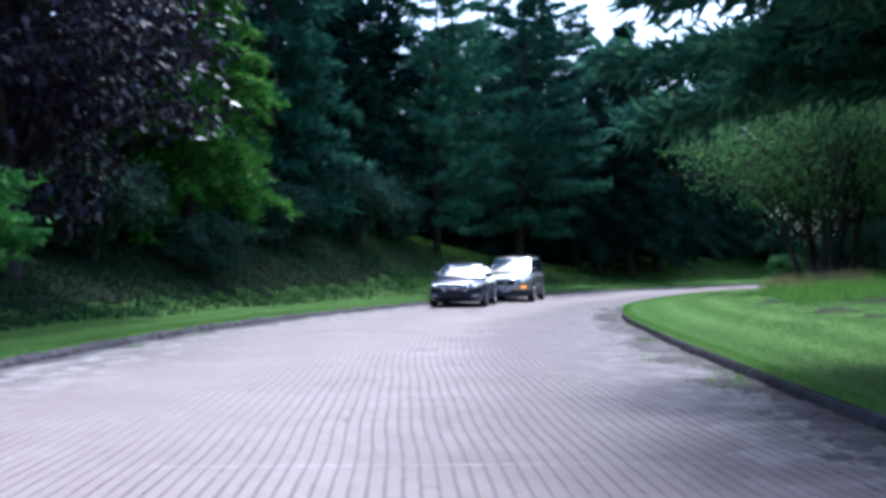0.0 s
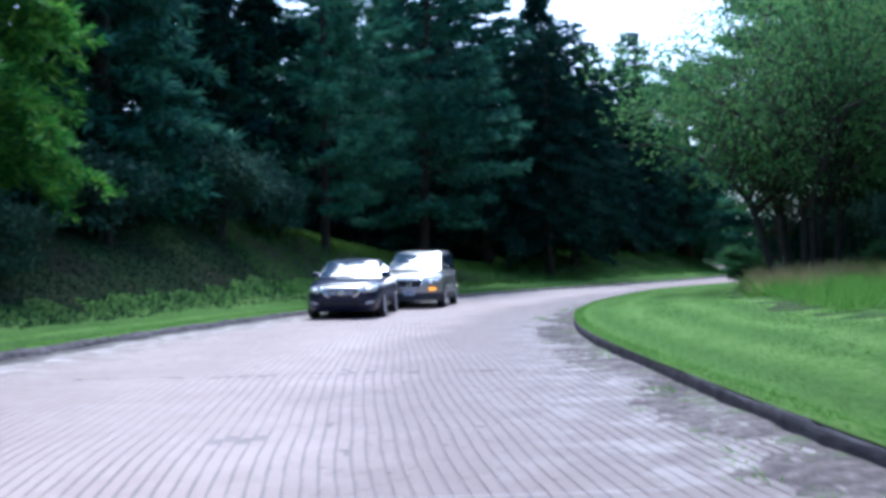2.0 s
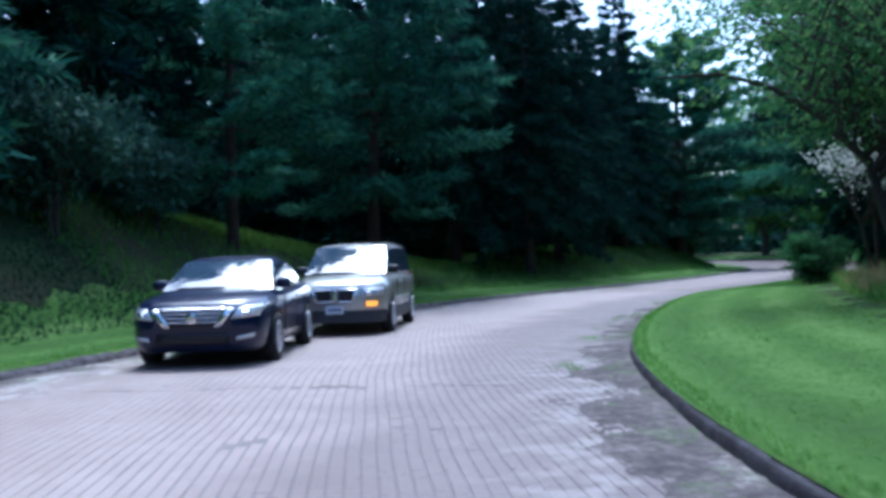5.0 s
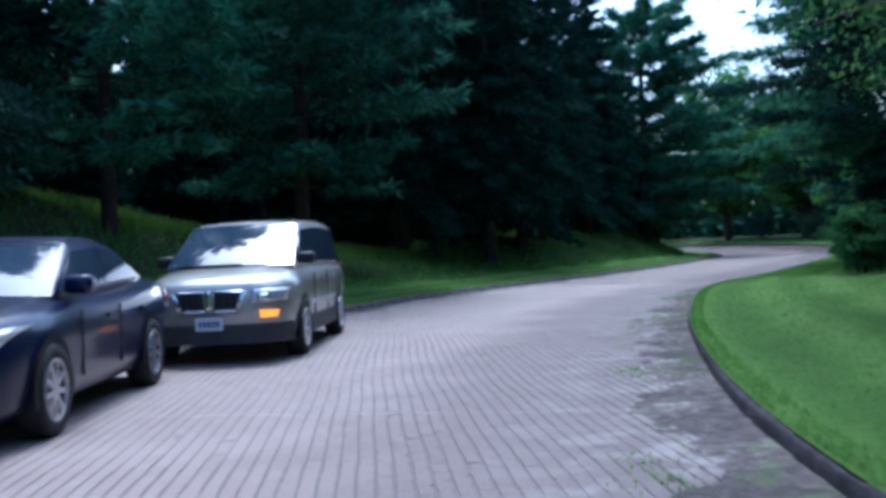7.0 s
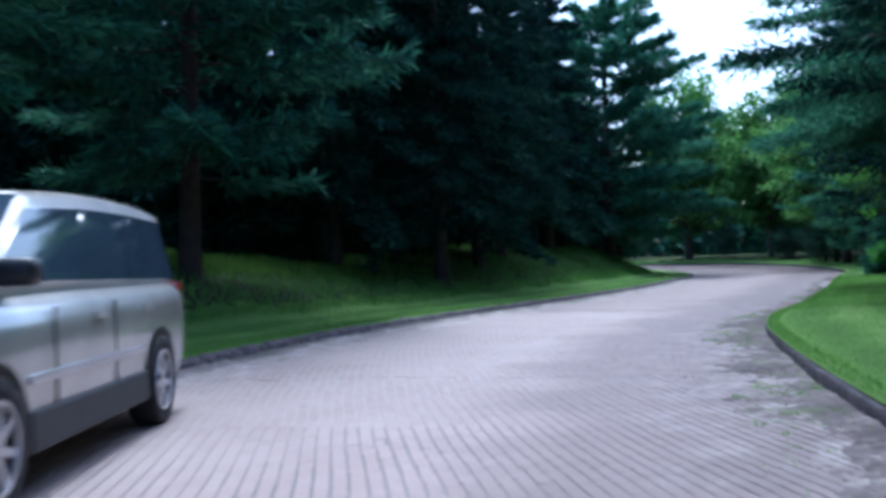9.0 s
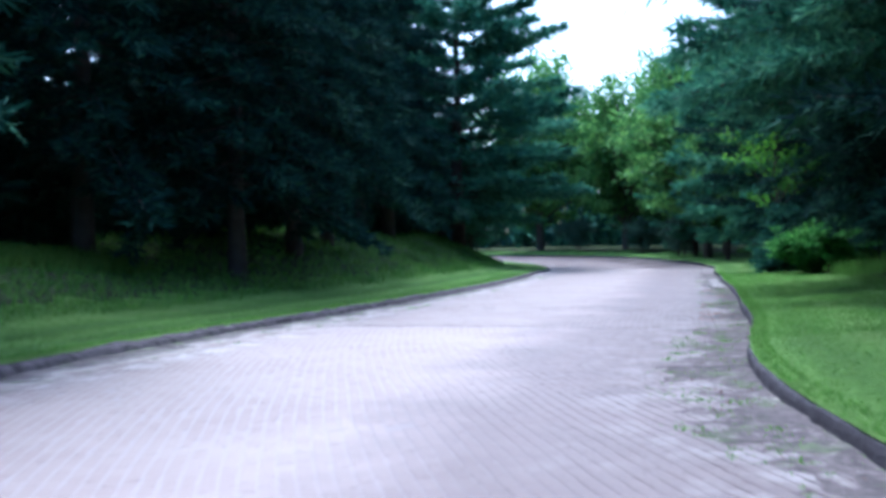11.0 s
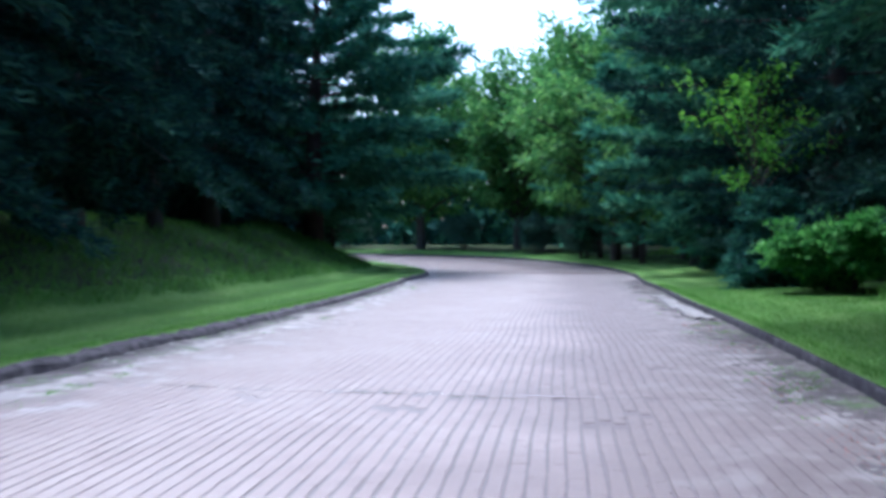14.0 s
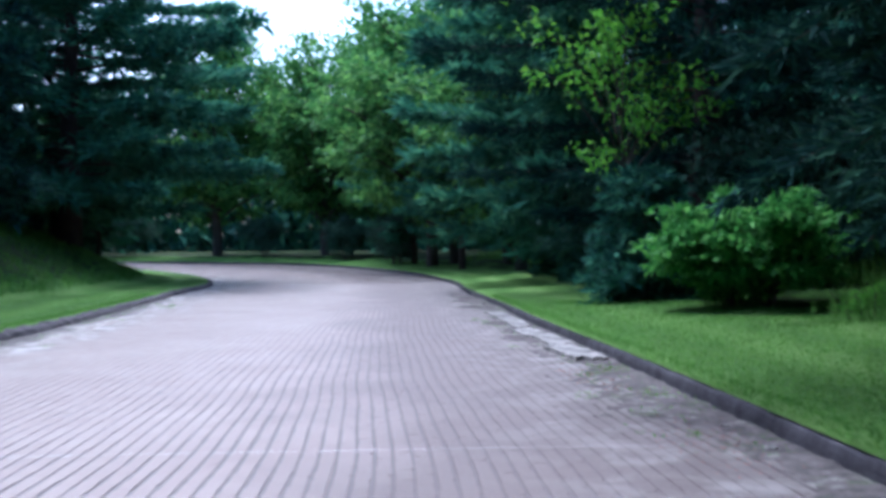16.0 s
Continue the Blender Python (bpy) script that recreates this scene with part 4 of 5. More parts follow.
SILVER = paint("silver_paint", (0.42, 0.41, 0.38), 0.35, 0.55)
CLADDING = plain("dark_cladding", (0.035, 0.036, 0.04), 0.6)
RUBBER = plain("tyre_rubber", (0.018, 0.018, 0.02), 0.85)
ALLOY = paint("alloy", (0.5, 0.5, 0.52), 0.3, 0.8, 0.3)
CHROME = paint("chrome", (0.75, 0.75, 0.77), 0.12, 1.0, 0.0)
BLACK = plain("black_plastic", (0.012, 0.012, 0.014), 0.45)
LAMP_GLASS = paint("lamp_glass", (0.55, 0.57, 0.6), 0.1, 0.4)
RED_LAMP = paint("red_lamp", (0.25, 0.01, 0.01), 0.2)
PLATE = plain("plate_white", (0.6, 0.62, 0.66), 0.5, vary=0.06)
PLATE_INK = plain("plate_bars", (0.06, 0.08, 0.2), 0.5)
GLASS = paint("tinted_glass", (0.04, 0.06, 0.09), 0.05, 0.0, 0.4)
GLASS.node_tree.nodes["Principled BSDF"].inputs["Specular IOR Level"].default_value = 0.7
AMBER, amber_nt, amber_p = material("amber_lamp", 0.3)
amber_p.inputs["Base Color"].default_value = (0.8, 0.3, 0.03, 1)
amber_p.inputs["Emission Color"].default_value = (1.0, 0.30, 0.02, 1)
amber_p.inputs["Emission Strength"].default_value = 0.7


def body_ring(x, w, zb, zs, zt):
    halfp = [(0, zb), (w - 0.16, zb), (w - 0.05, zb + 0.06), (w - 0.01, zb + 0.2), (w, (zb + zs) / 2), (w - 0.005, zs - 0.14), (w - 0.03, zs - 0.03), (w - 0.09, zs + (zt - zs) * 0.45), (w * 0.72, zt - 0.015), (w * 0.36, zt), (0, zt + 0.004)]
    return [(x, y, z) for y, z in halfp] + [(x, -y, z) for y, z in halfp[-2:0:-1]]


def car_wheel(car, x, y, r, width, spokes):
    side = 1 if y > 0 else -1
    wheel = new("wheel")
    wheel.parent = car
    wheel.matrix_basis = pose(x, y, r)
    w = width / 2
    part("tyre", lathe([(r * 0.66, -w * 0.9), (r * 0.93, -w), (r * 0.985, -w * 0.8), (r, -w * 0.4), (r, w * 0.4), (r * 0.985, w * 0.8), (r * 0.93, w), (r * 0.66, w * 0.9), (r * 0.66, -w * 0.9)]), RUBBER, wheel, shade=True)
    bm = lathe([(r * 0.67, w * 0.86 * side), (r * 0.64, w * 0.95 * side), (r * 0.60, w * 0.7 * side), (r * 0.58, 0.1 * w * side), (r * 0.2, 0.1 * w * side), (0.01, 0.1 * w * side)])
    part("rim_dish", bm, BLACK, wheel, shade=True)
    bm = lathe([(r * 0.69, w * 0.8 * side), (r * 0.68, w * 1.0 * side), (r * 0.62, w * 0.98 * side), (r * 0.61, w * 0.5 * side)])
    for k in range(spokes):
        b2 = box(r * 0.08, r * 0.65, -0.022, 0.022, -0.012, 0.012, 0)
        me = bpy.data.meshes.new("t")
        b2.transform(Matrix.Translation((0, w * 0.78 * side, 0)) @ Matrix.Rotation(2 * math.pi * k / spokes + 0.2, 4, "Y") @ Matrix.Rotation(math.pi / 2, 4, "X"))
        b2.to_mesh(me)
        b2.free()
        bm.from_mesh(me)
        bpy.data.meshes.remove(me)
    part("rim", bm, ALLOY, wheel)
    part("hub_cap", lathe([(0.055, w * 0.6 * side), (0.055, w * 0.86 * side), (0.03, w * 0.92 * side), (0.005, w * 0.93 * side)], 14, True), ALLOY, wheel)


def build_car(name, label, stations, gh, mat, wheel_x, wheel_r, track, cladding, van):
    """stations: rows of x, half width, under, shoulder and top height; gh: the cabin's corners."""
    car = new(name)
    skin = loft([body_ring(*s) for s in stations])
    SKINS[name] = BVHTree.FromBMesh(skin)
    skin.free()
    part("body", loft([body_ring(*s) for s in stations]), mat, car, shade=True)
    (xb, zb, wb), (xt, zt, wt), (xr, zr, wr), (xe, ze, we), crown = gh
    # cabin shell: rings from front to rear, narrow towards the roof
    rings = []
    for k in np.linspace(0, 1, 15):
        xtop, xbot = xt + (xr - xt) * k, xb + (xe - xb) * k
        ztop = zt + (zr - zt) * k + (crown - max(zt, zr)) * 4 * k * (1 - k)
        zbot, wtop, wbot = zb + (ze - zb) * k - 0.06, wt + (wr - wt) * k, wb + (we - wb) * k
        halfp = [(0, zbot, xbot), (wbot, zbot, xbot), (wbot * 0.6 + wtop * 0.4, zbot * 0.6 + ztop * 0.4, xbot * 0.6 + xtop * 0.4), (wtop + 0.03, ztop - 0.07, xbot * 0.1 + xtop * 0.9), (wtop - 0.06, ztop - 0.012, xtop), (wtop * 0.5, ztop + 0.008, xtop), (0, ztop + 0.014, xtop)]
        rings.append([(x, y, z) for y, z, x in halfp] + [(x, -y, z) for y, z, x in halfp[-2:0:-1]])
    part("roof", loft(rings), mat, car, shade=True)
    # windscreen and rear window
    o = 0.012
    part("windscreen", patch(grid_between((xb + o, -wb * 0.99, zb + 0.0), (xb + o, wb * 0.99, zb + 0.0), (xt + 0.03, wt * 1.03, zt - 0.03), (xt + 0.03, -wt * 1.03, zt - 0.03), 9, 6, (0.07, 0, 0.02))), GLASS, car, "dark windscreen with the pale sky mirrored in it", True)
    part("rear_window", patch(grid_between((xe - o, -we * 0.9, ze + 0.03), (xe - o, we * 0.9, ze + 0.03), (xr - 0.04, wr * 0.92, zr - 0.04), (xr - 0.04, -wr * 0.92, zr - 0.04), 9, 5, (-0.05, 0, 0.01))), GLASS, car, "", True)
    cuts = [0.03, 0.338, 0.343, 0.659, 0.664, 0.97] if van else [0.03, 0.47, 0.49, 0.92]
    for sgn in (1, -1):
        for a, b in zip(cuts[::2], cuts[1::2]):
            def at(k, low, inset):
                bx, tx = xb + (xe - xb) * k, xt + (xr - xt) * k
                bw, tw = wb + (we - wb) * k, wt + (wr - wt) * k
                bz = zb + (ze - zb) * k
                tz = zt + (zr - zt) * k + (crown - max(zt, zr)) * 4 * k * (1 - k)
                f = inset
                return (bx * (1 - f) + tx * f, sgn * (bw * (1 - f) + (tw + 0.03) * f + 0.022), bz * (1 - f) + (tz - 0.06) * f)
            part("side_window", patch(grid_between(at(a, 1, 0.06), at(b, 1, 0.06), at(b, 0, 0.88), at(a, 0, 0.88), 4, 4, (0, sgn * 0.003, 0))), GLASS, car, "", True)
        # mirror
        bm = box(xb - 0.42, xb - 0.24, sgn * (wb + 0.1) - 0.11, sgn * (wb + 0.1) + 0.11, zb + 0.0, zb + 0.15, 0.05)
        mirror = part("mirror", bm, BLACK if van else mat, car, shade=True)
        part("mirror_glass", box(xb - 0.431, xb - 0.421, sgn * (wb + 0.1) - 0.085, sgn * (wb + 0.1) + 0.085, zb + 0.025, zb + 0.125, 0), GLASS, mirror)
        for wx in wheel_x:
            # dark wheel arch
            bm = bmesh.new()
            n = 16
            inner = [bm.verts.new((wx + (wheel_r + 0.005) * math.cos(a), sgn * (track + 0.012), wheel_r + (wheel_r + 0.005) * math.sin(a))) for a in np.linspace(-0.25, math.pi + 0.25, n)]
            outer = [bm.verts.new((wx + (wheel_r + 0.07) * math.cos(a), sgn * (track + 0.012), wheel_r + (wheel_r + 0.07) * math.sin(a))) for a in np.linspace(-0.25, math.pi + 0.25, n)]
            for k in range(n - 1):
                bm.faces.new((inner[k], inner[k + 1], outer[k + 1], outer[k]))
            bmesh.ops.solidify(bm, geom=bm.faces[:], thickness=0.05 * -sgn)
            part("wheel_arch", bm, BLACK, car)
            car_wheel(car, wx, sgn * (track - 0.085), wheel_r, 0.225, 7 if van else 9)
        # door lines and handles
        for dx in ((0.75, -0.35) if van else (0.72, -0.32)):
            part("door_seam", box(dx - 0.003, dx + 0.003, sgn * track - 0.01, sgn * track + 0.004, 0.35, zb - 0.12, 0), BLACK, car)
            part("door_handle", box(dx - 0.85, dx - 0.66, sgn * track - 0.01, sgn * track + 0.022, zb - 0.22, zb - 0.18, 0.008), mat, car)
        if cladding:
            part("side_cladding", box(wheel_x[1] + wheel_r + 0.08, wheel_x[0] - wheel_r - 0.08, sgn * track - 0.05, sgn * track + 0.018, 0.24, 0.46, 0.02), CLADDING, car, "dark grey lower cladding")
            part("side_moulding", box(wheel_x[1] + wheel_r + 0.08, wheel_x[0] - wheel_r - 0.08, sgn * track - 0.02, sgn * track + 0.016, 0.60, 0.655, 0.01), ALLOY, car)
    return tagged(car, label, "car")


def panel(car, name, mat, quad, out=0.012, label="", parent=None, nu=8, nv=5, thick=0.02):
    """A thin part laid on the car's nose; quad: four corners (y, z), seen from the front."""
    rows = grid_between(*[(0, y, z) for y, z in quad], nu, nv)
    grid = []
    for row in rows:
        line = []
        for _, y, z in row:
            hit = SKINS[car.name].ray_cast(Vector((4, y, z)), Vector((-1, 0, 0)))[0]
            line.append(((hit.x if hit else 2.0) + out, y + (0.02 * y if abs(y) > 0.6 else 0), z))
        grid.append(line)
    return part(name, patch(grid, thick), mat, parent or car, label, True)


# sedan
S = [(2.43, 0.52, 0.34, 0.67, 0.74), (2.39, 0.68, 0.25, 0.71, 0.81), (2.26, 0.80, 0.20, 0.75, 0.87), (2.0, 0.875, 0.18, 0.80, 0.93), (1.6, 0.905, 0.18, 0.85, 0.97), (1.0, 0.91, 0.18, 0.89, 1.01),
     (0.2, 0.915, 0.18, 0.91, 0.98), (-0.8, 0.915, 0.18, 0.93, 1.0), (-1.5, 0.91, 0.18, 0.95, 1.04), (-2.0, 0.89, 0.2, 0.96, 1.07), (-2.3, 0.84, 0.26, 0.93, 1.05), (-2.42, 0.74, 0.36, 0.82, 0.95)]
G = ((1.02, 0.985, 0.80), (0.20, 1.43, 0.62), (-1.0, 1.42, 0.61), (-1.98, 1.07, 0.70), 1.475)
sedan = build_car("sedan", "dark navy sedan with chrome grille on the road", S, G, NAVY, (1.40, -1.38), 0.33, 0.915, False, False)
grille = panel(sedan, "grille", BLACK, ((-0.34, 0.55), (0.34, 0.55), (0.47, 0.76), (-0.47, 0.76)), 0.02, "black grille with chrome surround")
for z in (0.60, 0.655, 0.71):
    w = 0.33 + (z - 0.55) * 0.6
    panel(sedan, "slat", CHROME, ((-w, z - 0.007), (w, z - 0.007), (w, z + 0.007), (-w, z + 0.007)), 0.035, "", grille, 10, 2)
for sgn in (1, -1):
    panel(sedan, "grille_trim", CHROME, ((sgn * 0.27, 0.525), (sgn * 0.36, 0.525), (sgn * 0.57, 0.78), (sgn * 0.45, 0.78)), 0.04, "chrome grille strip", None, 4, 5)
    head = panel(sedan, "headlight", LAMP_GLASS, ((sgn * 0.50, 0.635), (sgn * 0.81, 0.66), (sgn * 0.875, 0.82), (sgn * 0.60, 0.785)), 0.03, "clear slanted headlight")
    panel(sedan, "reflector", CHROME, ((sgn * 0.62, 0.675), (sgn * 0.72, 0.68), (sgn * 0.73, 0.74), (sgn * 0.63, 0.735)), 0.04, "", head, 4, 3)
    panel(sedan, "fog_light", LAMP_GLASS, ((sgn * 0.56, 0.36), (sgn * 0.76, 0.39), (sgn * 0.78, 0.44), (sgn * 0.58, 0.41)), 0.03)
    part("tail_light", box(-2.40, -2.2, sgn * 0.72 - 0.13, sgn * 0.72 + 0.12, 0.78, 0.93, 0.03), RED_LAMP, sedan)
part("badge", lathe([(0.075, 0.0), (0.075, 0.02), (0.045, 0.03)], 18, True), CHROME, sedan, "round chrome badge").matrix_basis = pose(2.46, 0, 0.655, 0, 0, -90)
panel(sedan, "grille_bar", CHROME, ((-0.47, 0.755), (0.47, 0.755), (0.47, 0.785), (-0.47, 0.785)), 0.03, "", None, 12, 2)
panel(sedan, "lower_intake", BLACK, ((-0.50, 0.31), (0.50, 0.31), (0.46, 0.45), (-0.46, 0.45)), 0.015, "black lower air intake")
part("windscreen_wiper", box(0.99, 1.04, -0.6, 0.1, 1.015, 1.03, 0.004), BLACK, sedan)
sedan.matrix_basis = pose(4.55, 34.3, 0, 0, 0, -90 - 10)

# minivan
S = [(2.60, 0.46, 0.40, 0.76, 0.85), (2.55, 0.64, 0.28, 0.80, 0.93), (2.44, 0.78, 0.24, 0.85, 0.99), (2.15, 0.885, 0.23, 0.91, 1.05), (1.8, 0.915, 0.23, 0.96, 1.09), (1.4, 0.915, 0.23, 1.0, 1.13),
     (0.2, 0.92, 0.23, 1.03, 1.12), (-1.2, 0.92, 0.23, 1.04, 1.12), (-2.2, 0.915, 0.25, 1.05, 1.12), (-2.48, 0.88, 0.33, 1.04, 1.12), (-2.58, 0.80, 0.42, 0.98, 1.06)]
G = ((1.55, 1.12, 0.80), (0.62, 1.68, 0.66), (-2.28, 1.73, 0.66), (-2.55, 1.09, 0.78), 1.78)
van = build_car("minivan", "silver minivan with dark lower cladding and lit amber lamps", S, G, SILVER, (1.58, -1.48), 0.345, 0.92, True, True)
for sgn in (1, -1):
    g = panel(van, "grille", BLACK, ((sgn * 0.06, 0.63), (sgn * 0.31, 0.63), (sgn * 0.39, 0.83), (sgn * 0.07, 0.83)), 0.03, "black half of a split grille")
    for k in range(4):
        y = 0.11 + 0.07 * k
        panel(van, "grille_bar", CLADDING, ((sgn * (y - 0.008), 0.64), (sgn * (y + 0.008), 0.64), (sgn * (y + 0.008), 0.82), (sgn * (y - 0.008), 0.82)), 0.04, "", g, 2, 4)
    for q in (((0.03, 0.605), (0.33, 0.605), (0.33, 0.63), (0.03, 0.63)), ((0.03, 0.83), (0.42, 0.83), (0.42, 0.855), (0.03, 0.855)), ((0.30, 0.605), (0.34, 0.605), (0.44, 0.855), (0.39, 0.855))):
        panel(van, "grille_trim", CHROME, tuple((sgn * y, z) for y, z in q), 0.045, "chrome grille surround", None, 6, 3)
    head = panel(van, "headlight", LAMP_GLASS, ((sgn * 0.47, 0.70), (sgn * 0.83, 0.72), (sgn * 0.85, 0.855), (sgn * 0.49, 0.86)), 0.03, "clear rectangular headlight")
    panel(van, "reflector", CHROME, ((sgn * 0.56, 0.73), (sgn * 0.68, 0.73), (sgn * 0.68, 0.81), (sgn * 0.56, 0.81)), 0.04, "", head, 4, 3)
    panel(van, "turn_lamp", AMBER, ((sgn * 0.59, 0.53), (sgn * 0.75, 0.535), (sgn * 0.77, 0.61), (sgn * 0.58, 0.62)), 0.035, "lit amber front lamp")
    part("tail_light", box(-2.60, -2.46, sgn * 0.78 - 0.06, sgn * 0.78 + 0.06, 0.85, 1.1, 0.03), RED_LAMP, van)
panel(van, "nose_trim", CHROME, ((-0.035, 0.62), (0.035, 0.62), (0.035, 0.86), (-0.035, 0.86)), 0.05, "", None, 3, 5)
part("front_bumper", loft([[(x, y, z) for y, z in ((-w, 0.24), (-w, 0.46), (w, 0.46), (w, 0.24))] for x, w in ((2.2, 0.90), (2.40, 0.82), (2.54, 0.69), (2.61, 0.5), (2.635, 0.25), (2.64, 0.0))][:-1], True), CLADDING, van, "dark grey lower front bumper")
plate = part("number_plate", box(2.62, 2.64, -0.16, 0.16, 0.40, 0.55, 0.005), PLATE, van, "white number plate with dark bars")
for y in (-0.10, -0.05, 0.0, 0.05, 0.10):
    part("bar", box(2.64, 2.643, y - 0.017, y + 0.017, 0.44, 0.51, 0), PLATE_INK, plate)
part("windscreen_wiper", box(1.56, 1.60, -0.65, 0.15, 1.135, 1.15, 0.004), BLACK, van)
van.matrix_basis = pose(6.85, 39.5, 0, 0, 0, -90 - 14)

# ---- bricks of the road ----
COURSE, ROW = 0.225, 0.102
# heading of the brick rows along the road, degrees: straight lays that lag behind the bend
LAY = [(30, 1.5), (44, 1.5), (56, -3.7), (68, -7.2), (80, -11), (88, -18), (93.4, -24), (93.8, -36), (100, -36.8), (108, -37.3), (120, -38.5), (130, -37), (140, -33)]
rng = np.random.default_rng(77)
CRACKS = [(3.96, 19.35), (5.31, 29.34), (11.52, 42.39), (19.62, 52.69), (22.29, 57.35)]
JOINTS = [(3.46, 5.94), (3.79, 9.49), (4.56, 12.96), (8.44, 32.36), (18.22, 49.90), (22.74, 57.10), (26.24, 60.08)]


def along_of(x, y):
    return float(even[road_at(np.array([x]), np.array([y]))[0][0]])


crack_s = [along_of(*c) for c in CRACKS]
s0, s1 = 30.0, 140.0
cell_s, cell_l, cell_n = [], [], []
across = np.arange(-100, 100) * ROW
stagger = (np.arange(len(across)) % 2) * COURSE / 2
heading = np.unwrap(np.arctan2(tangent[:, 1], tangent[:, 0]))
skew = np.radians(90 + np.interp(even, [a for a, _ in LAY], [b for _, b in LAY])) - heading
skew[even > 132] = 0
drift = -np.cumsum(np.tan(skew)) * 0.4
for start, stop, step in ((s0, 128.0, COURSE), (128.0, 168.0, 0.6)):
    for s in np.arange(start, stop, step) + step / 2:
        lat = (across + float(np.interp(s, even, drift)) + 100 * ROW) % (200 * ROW) - 100 * ROW
        ok = np.abs(lat) + ROW / 2 < float(np.interp(s, even, half)) + 0.08
        cell_s.append(s + stagger[ok] * (step < 0.5))
        cell_l.append((lat + np.interp(s + stagger * (step < 0.5), even, drift) - float(np.interp(s, even, drift)))[ok])
        cell_n.append(np.full(ok.sum(), step))
cs, cl, cn = (np.concatenate(a) for a in (cell_s, cell_l, cell_n))
n = len(cs)
sunk = np.zeros(n)
for k, c in enumerate(crack_s):
    off = cs - c - 0.12 * np.sin(cl * 0.9 + k) - 0.06 * np.sin(cl * 3.1 + 2 * k)
    sunk += np.where((np.abs(off) < 0.11) & (rng.random(n) < 0.35), rng.uniform(0.004, 0.012, n), 0)
sunk += np.where(rng.random(n) < 0.004, 0.004, 0)
# short holes where bricks have sunk: plan place, metres across
HOLES = [(22.39, 62.19, 0.6), (24.39, 64.79, 0.6), (20.61, 58.23, 0.3), (21.36, 57.28, 0.5), (22.25, 55.83, 0.3), (22.79, 56.17, 0.25), (24.59, 57.89, 0.3), (13.90, 46.20, 0.3), (9.10, 36.40, 0.4), (5.00, 26.00, 0.3), (3.00, 15.20, 0.35)]
for hx, hy, wide in HOLES:
    hs = along_of(hx, hy)
    hl0 = float(road_at(np.array([hx]), np.array([hy]))[1][0])
    sunk += np.where((np.abs(cl - hl0) < wide / 2) & (np.abs(cs - hs + 0.06 * np.sin(cl * 5)) < 0.1), 0.026, 0)
bx, by = np.interp(cs, even, mid_line[:, 0]), np.interp(cs, even, mid_line[:, 1])
tx, ty = np.interp(cs, even, tangent[:, 0]), np.interp(cs, even, tangent[:, 1])
norm = np.hypot(tx, ty)
tx, ty = tx / norm, ty / norm
curve = np.interp(cs, even, np.gradient(np.unwrap(np.arctan2(tangent[:, 1], tangent[:, 0])), even))
stretch = 1 + curve * cl
bz = np.interp(cs, even, lift) - sunk + rng.normal(size=n) * 0.0004
level = np.clip((cs - WORN[0]) / 2, 0, 1) * (cs < WORN[1]) * np.clip(0.9 - cl * 0.18, 0.3, 1)
bz -= 0.0034 * level
wob = np.sin(cs * 1.1 + cl * 0.5) * 0.014 + np.sin(cs * 0.43 + 1 + cl * 0.3) * 0.03 + np.sin(cs * 2.7 + cl * 0.2) * 0.006
px, py = bx + ty * (cl + wob), by - tx * (cl + wob)
hl = (cn * stretch) / 2 / np.cos(np.interp(cs, even, skew)) + 0.0002
hw = np.full(n, ROW / 2 - 0.0075) + rng.normal(size=n) * 0.0022
twist = np.interp(cs, even, skew) + rng.normal(size=n) * 0.008
ux, uy = tx * np.cos(twist) - ty * np.sin(twist), tx * np.sin(twist) + ty * np.cos(twist)
tip, tilt = rng.normal(size=n) * 0.0002, rng.normal(size=n) * 0.0008
corner = []
for low in (0, 1):
    inset = 0.0 if low else 0.004
    for a, b in ((-1, -1), (1, -1), (1, 1), (-1, 1)):
        x = px + ux * a * (hl - inset * 0.02) + uy * b * (hw - inset)
        y = py + uy * a * (hl - inset * 0.02) - ux * b * (hw - inset)
        z = bz + (0.0 if not low else -0.014) + (a * tip + b * tilt) * (1 - low)
        corner.append(np.stack([x, y, z], 1))
corner = np.stack(corner, 1)
FACES = [(0, 1, 2, 3), (0, 4, 5, 1), (1, 5, 6, 2), (2, 6, 7, 3), (3, 7, 4, 0)]
near = (cs > 60.0) & (cs < 64.4) & (cl > -2.0) & (cl < -0.35) & (cn < 1)
single = np.where(near)[0][:300]
alone = np.zeros(n, bool)
alone[single] = True
rest = corner[~alone]
m = len(rest)
quads = np.array(FACES)[None] + 8 * np.arange(m)[:, None, None]
uv = np.repeat(np.stack([cl[~alone] * 4.3 / np.interp(cs[~alone], even, half), cs[~alone]], 1), 8, 0)
me = bpy.data.meshes.new("brick_paving")
me.vertices.add(8 * m)
me.vertices.foreach_set("co", rest.astype(np.float32).ravel())
me.loops.add(20 * m)
me.loops.foreach_set("vertex_index", quads[:, :, ::-1].astype(np.int32).ravel())
me.polygons.add(5 * m)
me.polygons.foreach_set("loop_start", np.arange(0, 20 * m, 4, dtype=np.int32))
me.update(calc_edges=True)
me.shade_flat()
layer = me.uv_layers.new(name="UVMap")
layer.data.foreach_set("uv", uv[quads[:, :, ::-1].ravel()].astype(np.float32).ravel())
me.materials.append(BRICK)
paving = new("brick_paving", me)
paving.parent = road
tagged(paving, "rows of worn pinkish-grey paving bricks", kind="stuff")
one = bpy.data.meshes.new("brick")
